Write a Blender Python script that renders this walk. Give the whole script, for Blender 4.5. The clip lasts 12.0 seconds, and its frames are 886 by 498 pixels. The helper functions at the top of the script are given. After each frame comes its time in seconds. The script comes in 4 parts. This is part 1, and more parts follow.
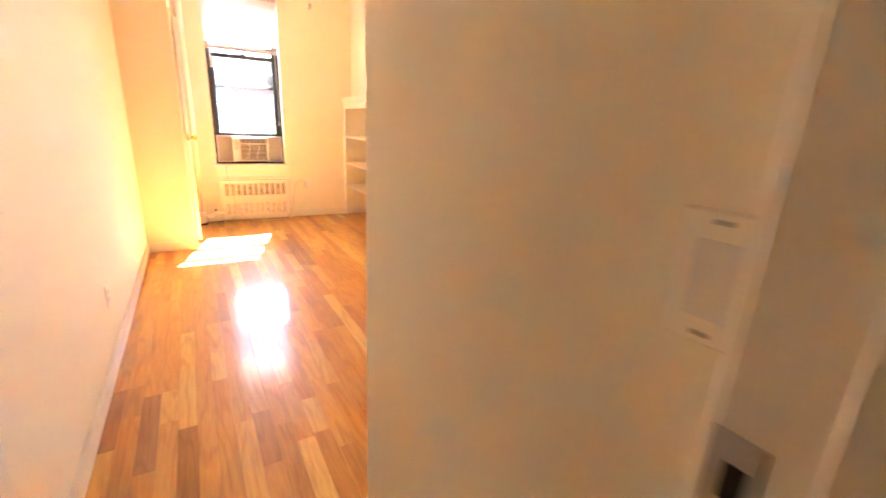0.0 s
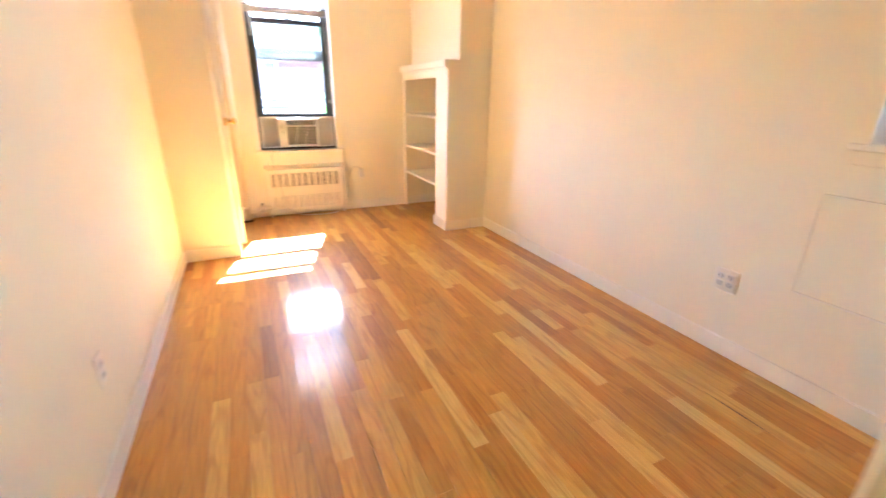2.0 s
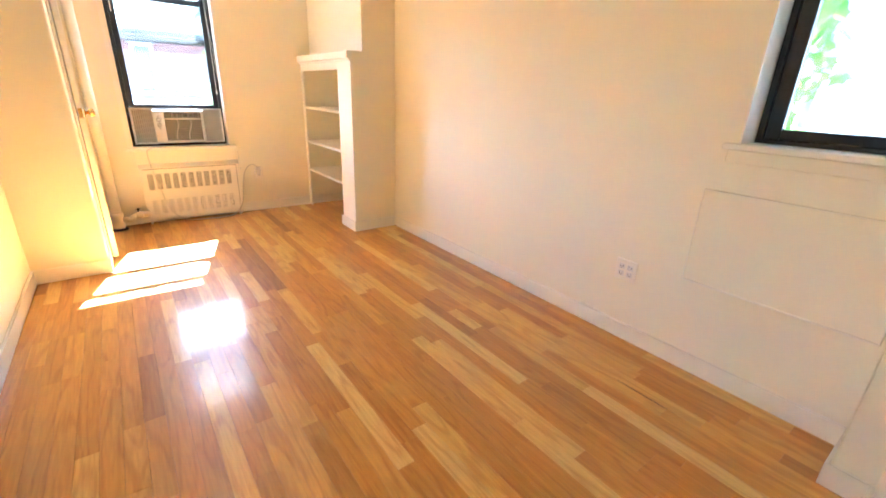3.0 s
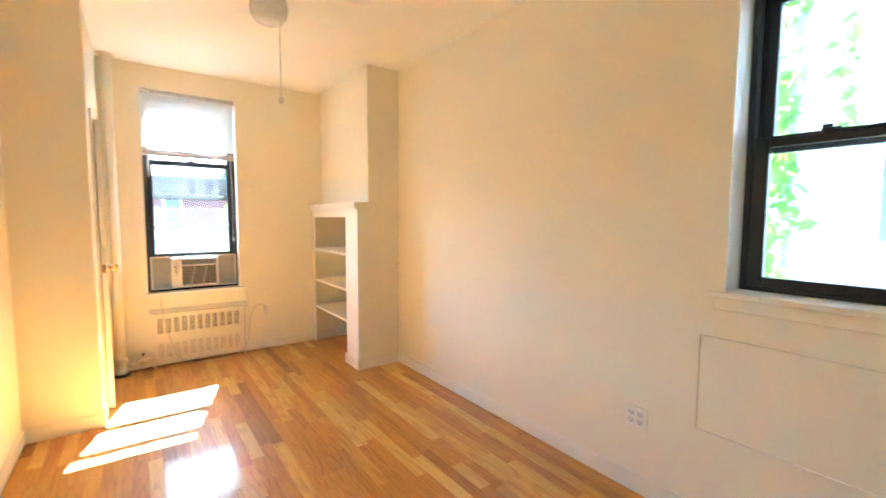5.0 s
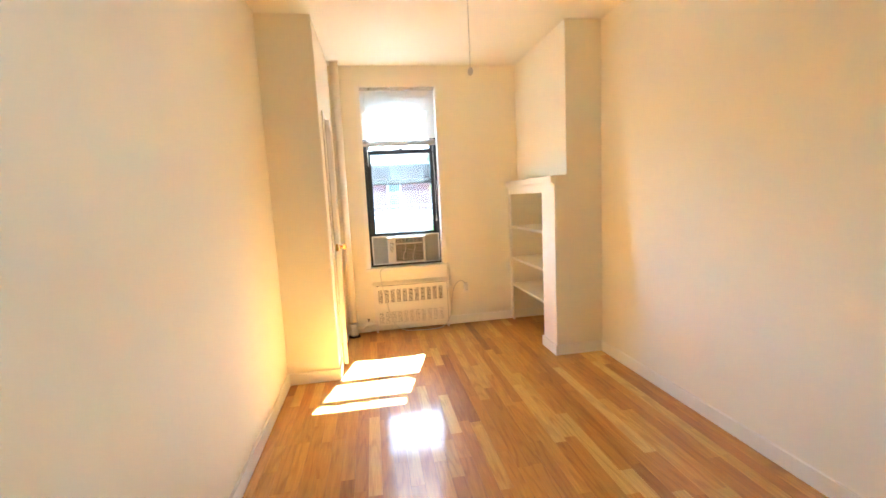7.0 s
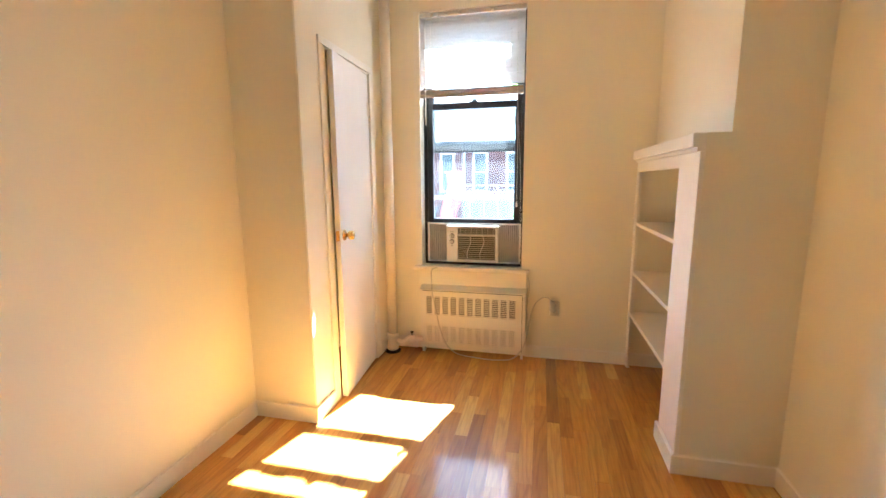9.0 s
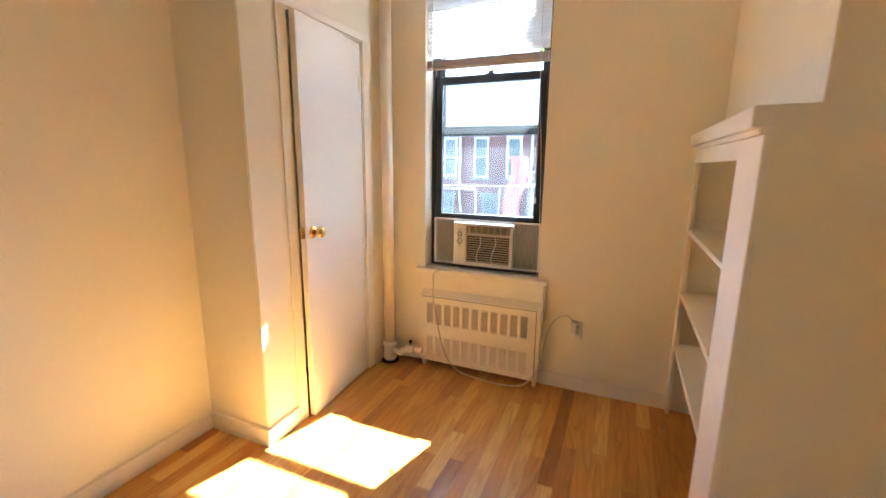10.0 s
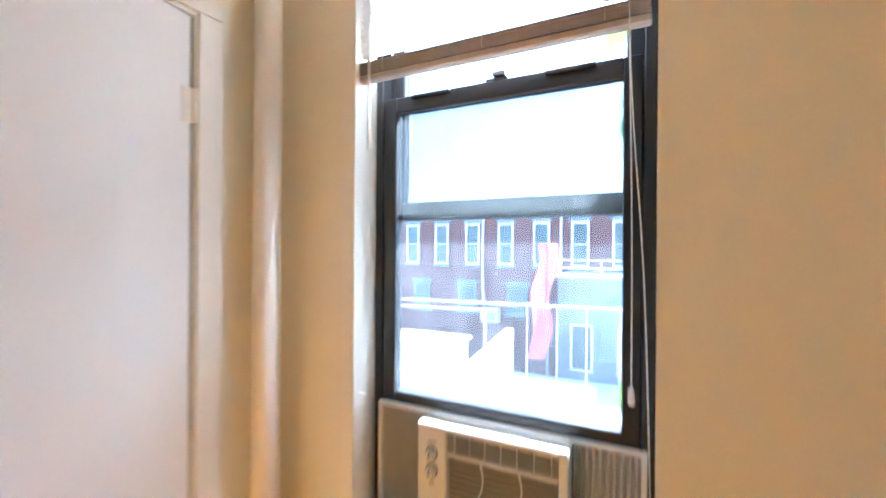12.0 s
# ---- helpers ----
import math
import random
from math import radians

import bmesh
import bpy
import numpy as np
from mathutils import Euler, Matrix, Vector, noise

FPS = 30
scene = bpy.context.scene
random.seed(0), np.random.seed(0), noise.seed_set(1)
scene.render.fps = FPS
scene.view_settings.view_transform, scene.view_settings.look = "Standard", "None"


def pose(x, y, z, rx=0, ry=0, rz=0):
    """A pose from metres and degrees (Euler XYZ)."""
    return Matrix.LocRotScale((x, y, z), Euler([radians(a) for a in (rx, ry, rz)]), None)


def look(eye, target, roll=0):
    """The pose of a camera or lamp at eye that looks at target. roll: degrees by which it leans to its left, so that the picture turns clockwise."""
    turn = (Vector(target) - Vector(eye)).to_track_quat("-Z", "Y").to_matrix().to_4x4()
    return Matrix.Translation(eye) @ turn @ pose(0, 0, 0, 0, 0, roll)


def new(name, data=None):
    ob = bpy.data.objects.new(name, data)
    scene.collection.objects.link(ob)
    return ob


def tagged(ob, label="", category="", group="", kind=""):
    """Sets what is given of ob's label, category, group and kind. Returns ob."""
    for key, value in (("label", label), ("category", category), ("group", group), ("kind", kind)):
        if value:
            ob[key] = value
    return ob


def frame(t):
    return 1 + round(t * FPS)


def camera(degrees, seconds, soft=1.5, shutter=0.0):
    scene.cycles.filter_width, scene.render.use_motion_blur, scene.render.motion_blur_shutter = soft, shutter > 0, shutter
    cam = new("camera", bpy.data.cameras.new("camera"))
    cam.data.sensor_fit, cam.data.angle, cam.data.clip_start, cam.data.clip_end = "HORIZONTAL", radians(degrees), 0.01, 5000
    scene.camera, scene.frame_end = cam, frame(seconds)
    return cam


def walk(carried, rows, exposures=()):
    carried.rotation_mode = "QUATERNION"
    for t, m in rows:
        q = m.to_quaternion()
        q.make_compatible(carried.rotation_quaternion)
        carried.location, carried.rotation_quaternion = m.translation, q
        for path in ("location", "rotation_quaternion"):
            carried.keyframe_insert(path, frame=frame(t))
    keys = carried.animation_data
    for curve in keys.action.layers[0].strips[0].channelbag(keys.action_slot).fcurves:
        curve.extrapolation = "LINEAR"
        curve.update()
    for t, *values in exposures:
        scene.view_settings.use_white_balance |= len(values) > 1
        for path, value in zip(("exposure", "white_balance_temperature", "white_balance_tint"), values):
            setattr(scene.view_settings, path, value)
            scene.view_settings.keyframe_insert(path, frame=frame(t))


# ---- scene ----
cam = camera(92.8, 12.0, shutter=0.5)
PATH = [
    (0, (0.436, -5.636, 1.23), (1.418, -3.987, 0.668), 2.7),
    (0.5, (0.428, -5.431, 1.208), (1.197, -3.675, 0.637), 1.9),
    (1, (0.483, -5.158, 1.212), (1.016, -3.33, 0.6), 0.7),
    (1.5, (0.523, -4.909, 1.198), (1.001, -3.085, 0.531), 1.1),
    (2, (0.54, -4.696, 1.215), (1.326, -2.986, 0.535), 0.7),
    (2.5, (0.557, -4.608, 1.199), (1.57, -3.067, 0.427), 1.1),
    (3, (0.592, -4.593, 1.218), (1.729, -3.101, 0.526), 2.2),
    (4.8, (0.61, -4.628, 1.351), (1.827, -3.053, 1.16), 0.4),
    (5, (0.613, -4.634, 1.376), (1.784, -3.019, 1.228), 0.2),
    (5.5, (0.617, -4.652, 1.397), (1.58, -2.901, 1.305), -0.3),
    (6, (0.612, -4.67, 1.4), (1.361, -2.817, 1.319), -1.1),
    (6.5, (0.628, -4.656, 1.386), (1.159, -2.734, 1.23), -1.9),
    (6.7, (0.655, -4.588, 1.388), (1.086, -2.644, 1.193), -2.3),
    (8.3, (1.18, -3.533, 1.3), (1.177, -1.561, 0.968), 0.4),
    (8.5, (1.262, -3.39, 1.311), (1.149, -1.422, 0.972), 1.8),
    (9, (1.569, -3.112, 1.33), (1.119, -1.19, 1.008), -0.4),
    (9.5, (1.806, -2.822, 1.334), (1.146, -0.973, 0.951), 0.8),
    (10, (1.872, -2.517, 1.355), (1.105, -0.712, 0.962), 0.6),
    (10.5, (1.857, -2.178, 1.412), (0.88, -0.44, 1.257), 0.0),
    (11, (1.729, -1.823, 1.388), (0.586, -0.193, 1.199), -0.0),
    (11.5, (1.571, -1.392, 1.401), (0.581, 0.335, 1.203), -0.7),
    (12, (1.433, -0.952, 1.454), (0.533, 0.834, 1.454), 0.4),
]
EXPOSURES = [(0, 6.77, 6800, 24), (0.8, 6.66, 6300, 20), (1.5, 6.5, 5500, 9), (2.2, 6.36, 5300, 4), (3.0, 6.3, 5250, 2), (5.0, 6.07, 5300, -2), (6.5, 6.03, 5300, -4), (8.5, 5.7, 5250, -1), (9.5, 5.27, 5350, 2), (10.5, 5.16, 5300, 3), (12.0, 5.2, 4900, 2)]
walk(cam, [(t, look(e, g, r)) for t, e, g, r in PATH], EXPOSURES)

# ---------------------------------------------------------------- light
scene.cycles.max_bounces, scene.cycles.diffuse_bounces = 14, 10
SUN_WAY = Vector((-0.275, -1.0, -1.12)).normalized()
sun = new("sun", bpy.data.lights.new("sun", "SUN"))
sun.data.energy, sun.data.angle, sun.data.color = 3.6, radians(0.53), (1.0, 0.95, 0.88)
sun.matrix_world = look(-SUN_WAY * 30, (0, 0, 0))
sidelight = new("side_window_fill", bpy.data.lights.new("side_window_fill", "AREA"))  # added lamp in place of side-yard sky, to brighten the west wall
sidelight.data.shape, sidelight.data.size, sidelight.data.size_y = "RECTANGLE", 0.5, 1.2
sidelight.data.energy, sidelight.data.color = 0.072, (0.93, 0.97, 1.0)
# beam narrowed so the added light stays on the west wall
sidelight.data.spread = radians(80)
sidelight.matrix_world = look((2.86, -4.18, 1.7), (0.0, -3.75, 1.95))
world = bpy.data.worlds.new("sky")
scene.world = world
world.use_nodes = True
wn = world.node_tree
sky = wn.nodes.new("ShaderNodeTexSky")
sky.sky_type, sky.sun_disc = "NISHITA", False
sky.sun_elevation, sky.sun_rotation = radians(46.7), radians(13)
wn.links.new(sky.outputs[0], wn.nodes["Background"].inputs[0])
wn.nodes["Background"].inputs[1].default_value = 0.15


# ---------------------------------------------------------------- materials
def node(nt, kind, **inputs):
    n = nt.nodes.new(kind)
    for key, value in inputs.items():
        n.inputs[key.replace("_", " ")].default_value = value
    return n


def base_material(name, rough=0.5, metal=0.0, coat=0.0):
    m = bpy.data.materials.new(name)
    m.use_nodes = True
    b = m.node_tree.nodes["Principled BSDF"]
    b.inputs["Roughness"].default_value = rough
    b.inputs["Metallic"].default_value = metal
    b.inputs["Coat Weight"].default_value = coat
    return m, m.node_tree, b


def surface(name, dark, light, scale=6.0, fine=120.0, rough=0.5, metal=0.0, bump=0.05, coat=0.0, depth=0.002, stretch=(1, 1, 1)):
    """Colour that drifts between two tones at a large and a small scale, with fine relief."""
    m, nt, b = base_material(name, rough, metal, coat)
    co = nt.nodes.new("ShaderNodeTexCoord")
    mp = nt.nodes.new("ShaderNodeMapping")
    mp.inputs["Scale"].default_value = stretch
    nt.links.new(co.outputs["Object"], mp.inputs[0])
    big = node(nt, "ShaderNodeTexNoise", Scale=scale, Detail=4.0, Roughness=0.6)
    small = node(nt, "ShaderNodeTexNoise", Scale=fine, Detail=3.0)
    for n in (big, small):
        nt.links.new(mp.outputs[0], n.inputs["Vector"])
    mean = node(nt, "ShaderNodeMath")
    mean.operation = "MULTIPLY_ADD"
    mean.inputs[1].default_value = 0.35
    nt.links.new(small.outputs[0], mean.inputs[0])
    big2 = node(nt, "ShaderNodeMath")
    big2.operation = "MULTIPLY"
    big2.inputs[1].default_value = 0.65
    nt.links.new(big.outputs[0], big2.inputs[0])
    nt.links.new(big2.outputs[0], mean.inputs[2])
    ramp = nt.nodes.new("ShaderNodeValToRGB")
    ramp.color_ramp.elements[0].position, ramp.color_ramp.elements[1].position = 0.3, 0.7
    ramp.color_ramp.elements[0].color, ramp.color_ramp.elements[1].color = (*dark, 1), (*light, 1)
    nt.links.new(mean.outputs[0], ramp.inputs[0])
    nt.links.new(ramp.outputs[0], b.inputs["Base Color"])
    rr = nt.nodes.new("ShaderNodeMapRange")
    rr.inputs["To Min"].default_value, rr.inputs["To Max"].default_value = max(0.02, rough - 0.1), min(1, rough + 0.1)
    nt.links.new(big.outputs[0], rr.inputs[0])
    nt.links.new(rr.outputs[0], b.inputs["Roughness"])
    if bump:
        bp = node(nt, "ShaderNodeBump", Strength=bump, Distance=depth)
        nt.links.new(small.outputs[0], bp.inputs["Height"])
        nt.links.new(bp.outputs[0], b.inputs["Normal"])
    return m


def oak(name, per_island=False):
    """Varnished oak: one tone a strip, grain along y."""
    m, nt, b = base_material(name, 0.3, 0.0, 0.65)
    b.inputs["Coat Roughness"].default_value = 0.105
    b.inputs["Specular IOR Level"].default_value = 0.5
    if per_island:
        g = nt.nodes.new("ShaderNodeNewGeometry")
        rnd = g.outputs["Random Per Island"]
    else:
        g = nt.nodes.new("ShaderNodeObjectInfo")
        rnd = g.outputs["Random"]
    co = nt.nodes.new("ShaderNodeTexCoord")
    shift = node(nt, "ShaderNodeVectorMath")
    shift.operation = "MULTIPLY_ADD"
    shift.inputs[1].default_value = (37.0, 91.0, 13.0)
    nt.links.new(rnd, shift.inputs[0])
    nt.links.new(co.outputs["Object"], shift.inputs[2])
    mp = nt.nodes.new("ShaderNodeMapping")
    mp.inputs["Scale"].default_value = (1, 0.06, 1)
    nt.links.new(shift.outputs[0], mp.inputs[0])
    grain = node(nt, "ShaderNodeTexNoise", Scale=110.0, Detail=5.0, Roughness=0.62, Distortion=0.4)
    nt.links.new(mp.outputs[0], grain.inputs["Vector"])
    mp2 = nt.nodes.new("ShaderNodeMapping")
    mp2.inputs["Scale"].default_value = (1, 0.12, 1)
    nt.links.new(shift.outputs[0], mp2.inputs[0])
    cath = node(nt, "ShaderNodeTexNoise", Scale=7.0, Detail=2.0)
    nt.links.new(mp2.outputs[0], cath.inputs["Vector"])
    rings = node(nt, "ShaderNodeMath")
    rings.operation = "MULTIPLY"
    rings.inputs[1].default_value = 55.0
    nt.links.new(cath.outputs[0], rings.inputs[0])
    sine = node(nt, "ShaderNodeMath")
    sine.operation = "SINE"
    nt.links.new(rings.outputs[0], sine.inputs[0])
    tone = nt.nodes.new("ShaderNodeValToRGB")
    cr = tone.color_ramp
    cr.elements[0].position, cr.elements[0].color = 0.0, (0.35, 0.140, 0.019, 1)
    cr.elements[1].position, cr.elements[1].color = 1.0, (0.78, 0.51, 0.150, 1)
    for p, c in ((0.06, (0.45, 0.195, 0.026, 1)), (0.14, (0.52, 0.236, 0.031, 1)), (0.5, (0.595, 0.282, 0.038, 1)), (0.74, (0.645, 0.328, 0.049, 1)), (0.88, (0.73, 0.432, 0.092, 1))):
        e = cr.elements.new(p)
        e.color = c
    nt.links.new(rnd, tone.inputs[0])
    dark = node(nt, "ShaderNodeMix")
    dark.data_type, dark.blend_type = "RGBA", "MULTIPLY"
    gm = nt.nodes.new("ShaderNodeMapRange")
    gm.inputs["From Min"].default_value, gm.inputs["From Max"].default_value = 0.35, 0.7
    gm.inputs["To Min"].default_value, gm.inputs["To Max"].default_value = 0.42, 0.0
    nt.links.new(grain.outputs[0], gm.inputs[0])
    sm = nt.nodes.new("ShaderNodeMapRange")
    sm.inputs["From Min"].default_value, sm.inputs["From Max"].default_value = 0.2, 1.0
    sm.inputs["To Min"].default_value, sm.inputs["To Max"].default_value = 0.0, 0.26
    nt.links.new(sine.outputs[0], sm.inputs[0])
    add = node(nt, "ShaderNodeMath")
    nt.links.new(gm.outputs[0], add.inputs[0])
    nt.links.new(sm.outputs[0], add.inputs[1])
    nt.links.new(add.outputs[0], dark.inputs[0])
    nt.links.new(tone.outputs[0], dark.inputs[6])
    dark.inputs[7].default_value = (0.5, 0.34, 0.22, 1)
    nt.links.new(dark.outputs[2], b.inputs["Base Color"])
    worn = node(nt, "ShaderNodeTexNoise", Scale=3.0, Detail=5.0)
    nt.links.new(co.outputs["Object"], worn.inputs["Vector"])
    rr = nt.nodes.new("ShaderNodeMapRange")
    rr.inputs["To Min"].default_value, rr.inputs["To Max"].default_value = 0.30, 0.46
    nt.links.new(worn.outputs[0], rr.inputs[0])
    nt.links.new(rr.outputs[0], b.inputs["Roughness"])
    bp = node(nt, "ShaderNodeBump", Strength=0.06, Distance=0.001)
    nt.links.new(grain.outputs[0], bp.inputs["Height"])
    nt.links.new(bp.outputs[0], b.inputs["Normal"])
    return m


def glass_material(name, haze, tint=(0.97, 0.99, 1.0)):
    """A thin window pane: see-through, glossy at a slant, with streaks of dirt. A grey tint dims what shows outdoors.
    """
    m = bpy.data.materials.new(name)
    m.use_nodes = True
    nt = m.node_tree
    nt.nodes.remove(nt.nodes["Principled BSDF"])
    out = nt.nodes["Material Output"]
    clear = nt.nodes.new("ShaderNodeBsdfTransparent")
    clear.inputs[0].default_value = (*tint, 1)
    gloss = nt.nodes.new("ShaderNodeBsdfGlossy")
    gloss.inputs["Roughness"].default_value = 0.02
    fres = node(nt, "ShaderNodeFresnel", IOR=1.45)
    mix = nt.nodes.new("ShaderNodeMixShader")
    nt.links.new(fres.outputs[0], mix.inputs[0])
    nt.links.new(clear.outputs[0], mix.inputs[1])
    nt.links.new(gloss.outputs[0], mix.inputs[2])
    dirt = nt.nodes.new("ShaderNodeBsdfTranslucent")
    dirt.inputs[0].default_value = (0.8, 0.88, 0.95, 1)
    co = nt.nodes.new("ShaderNodeTexCoord")
    mp = nt.nodes.new("ShaderNodeMapping")
    mp.inputs["Scale"].default_value = (3, 3, 1)
    nt.links.new(co.outputs["Object"], mp.inputs[0])
    tex = node(nt, "ShaderNodeTexNoise", Scale=4.0, Detail=6.0, Roughness=0.65)
    nt.links.new(mp.outputs[0], tex.inputs["Vector"])
    rg = nt.nodes.new("ShaderNodeMapRange")
    rg.inputs["From Min"].default_value, rg.inputs["From Max"].default_value = 0.35, 0.8
    rg.inputs["To Min"].default_value, rg.inputs["To Max"].default_value = haze * 0.4, haze * 1.6
    nt.links.new(tex.outputs[0], rg.inputs[0])
    mix2 = nt.nodes.new("ShaderNodeMixShader")
    nt.links.new(rg.outputs[0], mix2.inputs[0])
    nt.links.new(mix.outputs[0], mix2.inputs[1])
    nt.links.new(dirt.outputs[0], mix2.inputs[2])
    nt.links.new(mix2.outputs[0], out.inputs[0])
    return m


def thin(name, colour, through_colour, share=0.5, rough=0.5):
    """Blind slats and leaves: light comes through."""
    m, nt, b = base_material(name, rough)
    b.inputs["Base Color"].default_value = (*colour, 1)
    tr = nt.nodes.new("ShaderNodeBsdfTranslucent")
    tr.inputs[0].default_value = (*through_colour, 1)
    mix = node(nt, "ShaderNodeMixShader", Fac=share)
    nt.links.new(b.outputs[0], mix.inputs[1])
    nt.links.new(tr.outputs[0], mix.inputs[2])
    nt.links.new(mix.outputs[0], nt.nodes["Material Output"].inputs[0])
    tex = node(nt, "ShaderNodeTexNoise", Scale=14.0, Detail=3.0)
    var = nt.nodes.new("ShaderNodeValToRGB")
    var.color_ramp.elements[0].color = (*[c * 0.75 for c in colour], 1)
    var.color_ramp.elements[1].color = (*[min(1, c * 1.15) for c in colour], 1)
    nt.links.new(tex.outputs[0], var.inputs[0])
    nt.links.new(var.outputs[0], b.inputs["Base Color"])
    return m


def brick_material(name, a, b_, mortar, scale=1.0):
    m, nt, b = base_material(name, 0.85)
    co = nt.nodes.new("ShaderNodeTexCoord")
    mp = nt.nodes.new("ShaderNodeMapping")
    mp.inputs["Rotation"].default_value = (radians(90), 0, 0)
    nt.links.new(co.outputs["Object"], mp.inputs[0])
    br = nt.nodes.new("ShaderNodeTexBrick")
    br.inputs["Color1"].default_value, br.inputs["Color2"].default_value = (*a, 1), (*b_, 1)
    br.inputs["Mortar"].default_value = (*mortar, 1)
    br.inputs["Scale"].default_value = scale
    br.inputs["Brick Width"].default_value, br.inputs["Row Height"].default_value = 0.21, 0.075
    br.inputs["Mortar Size"].default_value = 0.008
    nt.links.new(mp.outputs[0], br.inputs[0])
    tex = node(nt, "ShaderNodeTexNoise", Scale=1.2, Detail=6.0)
    nt.links.new(co.outputs["Object"], tex.inputs["Vector"])
    mix = node(nt, "ShaderNodeMix")
    mix.data_type, mix.blend_type = "RGBA", "MULTIPLY"
    mix.inputs[0].default_value = 0.5
    nt.links.new(br.outputs[0], mix.inputs[6])
    nt.links.new(tex.outputs[0], mix.inputs[7])
    nt.links.new(mix.outputs[2], b.inputs["Base Color"])
    bp = node(nt, "ShaderNodeBump", Strength=0.4, Distance=0.01)
    nt.links.new(br.outputs[1], bp.inputs["Height"])
    bp.invert = True
    nt.links.new(bp.outputs[0], b.inputs["Normal"])
    return m


WALL = surface("cream_wall_paint", (0.81, 0.762, 0.628), (0.845, 0.80, 0.668), 1.3, 170, 0.8, bump=0.12, depth=0.0012)
CEIL = surface("ceiling_paint", (0.81, 0.775, 0.675), (0.84, 0.805, 0.705), 1.0, 150, 0.7, bump=0.15, depth=0.0015)
TRIM = surface("white_gloss_trim", (0.81, 0.775, 0.695), (0.85, 0.815, 0.735), 3, 60, 0.35, bump=0.08)
DOORPAINT = surface("white_door_paint", (0.805, 0.795, 0.78), (0.845, 0.835, 0.82), 2, 90, 0.35, bump=0.08)
COVER = surface("radiator_enamel", (0.79, 0.75, 0.67), (0.83, 0.79, 0.71), 5, 140, 0.4, bump=0.1)
OAK = oak("varnished_oak_strip")
OAK_REST = oak("varnished_oak_rest", per_island=True)
SUBFLOOR = surface("dark_subfloor", (0.05, 0.03, 0.015), (0.08, 0.045, 0.02), 4, 40, 0.8)
MINERAL = surface("mineral_stain", (0.11, 0.04, 0.012), (0.20, 0.08, 0.02), 9, 120, 0.3, coat=0.5, stretch=(1, 0.1, 1))
BLACK = surface("black_window_enamel", (0.012, 0.012, 0.014), (0.022, 0.022, 0.025), 8, 90, 0.35, bump=0.05)
# grey that paints pale haze onto a black sash rail
GREYRAIL = surface("haze_grey_rail", (0.16, 0.17, 0.17), (0.24, 0.25, 0.25), 8, 90, 0.5, bump=0.05)
# near-black: stands in for shade in openings, also colours black parts
DARK = surface("shade_and_black_parts", (0.015, 0.013, 0.012), (0.03, 0.027, 0.025), 8, 60, 0.8)
PLASTIC = surface("aged_white_plastic", (0.66, 0.66, 0.66), (0.72, 0.72, 0.72), 4, 160, 0.4, bump=0.06)
# grille plastic darkened to carry the shade of the gaps between louvres
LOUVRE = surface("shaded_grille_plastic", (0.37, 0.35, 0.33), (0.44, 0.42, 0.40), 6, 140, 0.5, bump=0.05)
PLASTIC2 = surface("grey_plastic", (0.36, 0.35, 0.34), (0.44, 0.43, 0.41), 6, 120, 0.45, bump=0.05)
DIAL = surface("dark_dial_print", (0.10, 0.10, 0.10), (0.15, 0.15, 0.15), 8, 120, 0.5)
PLEAT = surface("grey_accordion_vinyl", (0.40, 0.40, 0.40), (0.50, 0.50, 0.49), 10, 120, 0.45, bump=0.05)
BRASS = surface("polished_brass", (0.72, 0.46, 0.14), (0.85, 0.58, 0.22), 20, 160, 0.22, 1.0, bump=0.03)
STEEL = surface("brushed_steel", (0.50, 0.49, 0.47), (0.60, 0.59, 0.57), 20, 160, 0.3, 1.0, bump=0.03)
CORD = surface("grey_cord", (0.55, 0.52, 0.48), (0.63, 0.60, 0.55), 20, 200, 0.5)
PIPEPAINT = surface("painted_pipe", (0.76, 0.70, 0.60), (0.82, 0.76, 0.66), 5, 60, 0.4, bump=0.15)
BLADE = surface("white_fan_blade", (0.74, 0.73, 0.72), (0.80, 0.79, 0.78), 4, 100, 0.4)
FANBODY = surface("white_fan_enamel", (0.76, 0.75, 0.74), (0.82, 0.81, 0.80), 6, 100, 0.25, bump=0.03)
OPAL = thin("opal_glass", (0.86, 0.84, 0.80), (0.88, 0.86, 0.82), 0.12, 0.08)
SLAT = thin("white_blind_slat", (0.80, 0.78, 0.76), (0.80, 0.80, 0.87), 0.05, 0.4)
# stacked slats and bottom rail: darker and browner than the hanging slats
SLATSTACK = surface("darker_stacked_slats", (0.46, 0.39, 0.35), (0.58, 0.51, 0.47), 12, 120, 0.45)
# grey tints hold down the outdoor brightness seen through the panes
PANE = glass_material("dirty_dimming_glass", 0.008, (0.475, 0.48, 0.48))
PANE2 = glass_material("clean_dimming_glass", 0.01, (0.6, 0.62, 0.63))
CONCRETE = surface("pale_concrete", (0.19, 0.185, 0.18), (0.27, 0.265, 0.25), 0.8, 14, 0.85, bump=0.3, depth=0.01)
BRICK = brick_material("red_brick", (0.27, 0.088, 0.064), (0.20, 0.066, 0.05), (0.30, 0.25, 0.23))
STUCCO = surface("white_painted_masonry", (0.74, 0.74, 0.73), (0.82, 0.82, 0.81), 0.9, 30, 0.8, bump=0.3, depth=0.006)
SIDING = surface("blue_grey_siding", (0.20, 0.23, 0.26), (0.27, 0.30, 0.33), 0.8, 20, 0.7, bump=0.1)
PINK = surface("faded_pink_tarp", (0.75, 0.20, 0.20), (0.85, 0.30, 0.29), 2.5, 30, 0.6, bump=0.3, depth=0.01)
DARKGLASS = surface("far_window_glass", (0.05, 0.07, 0.07), (0.15, 0.19, 0.17), 2.5, 6, 0.35, bump=0.0)
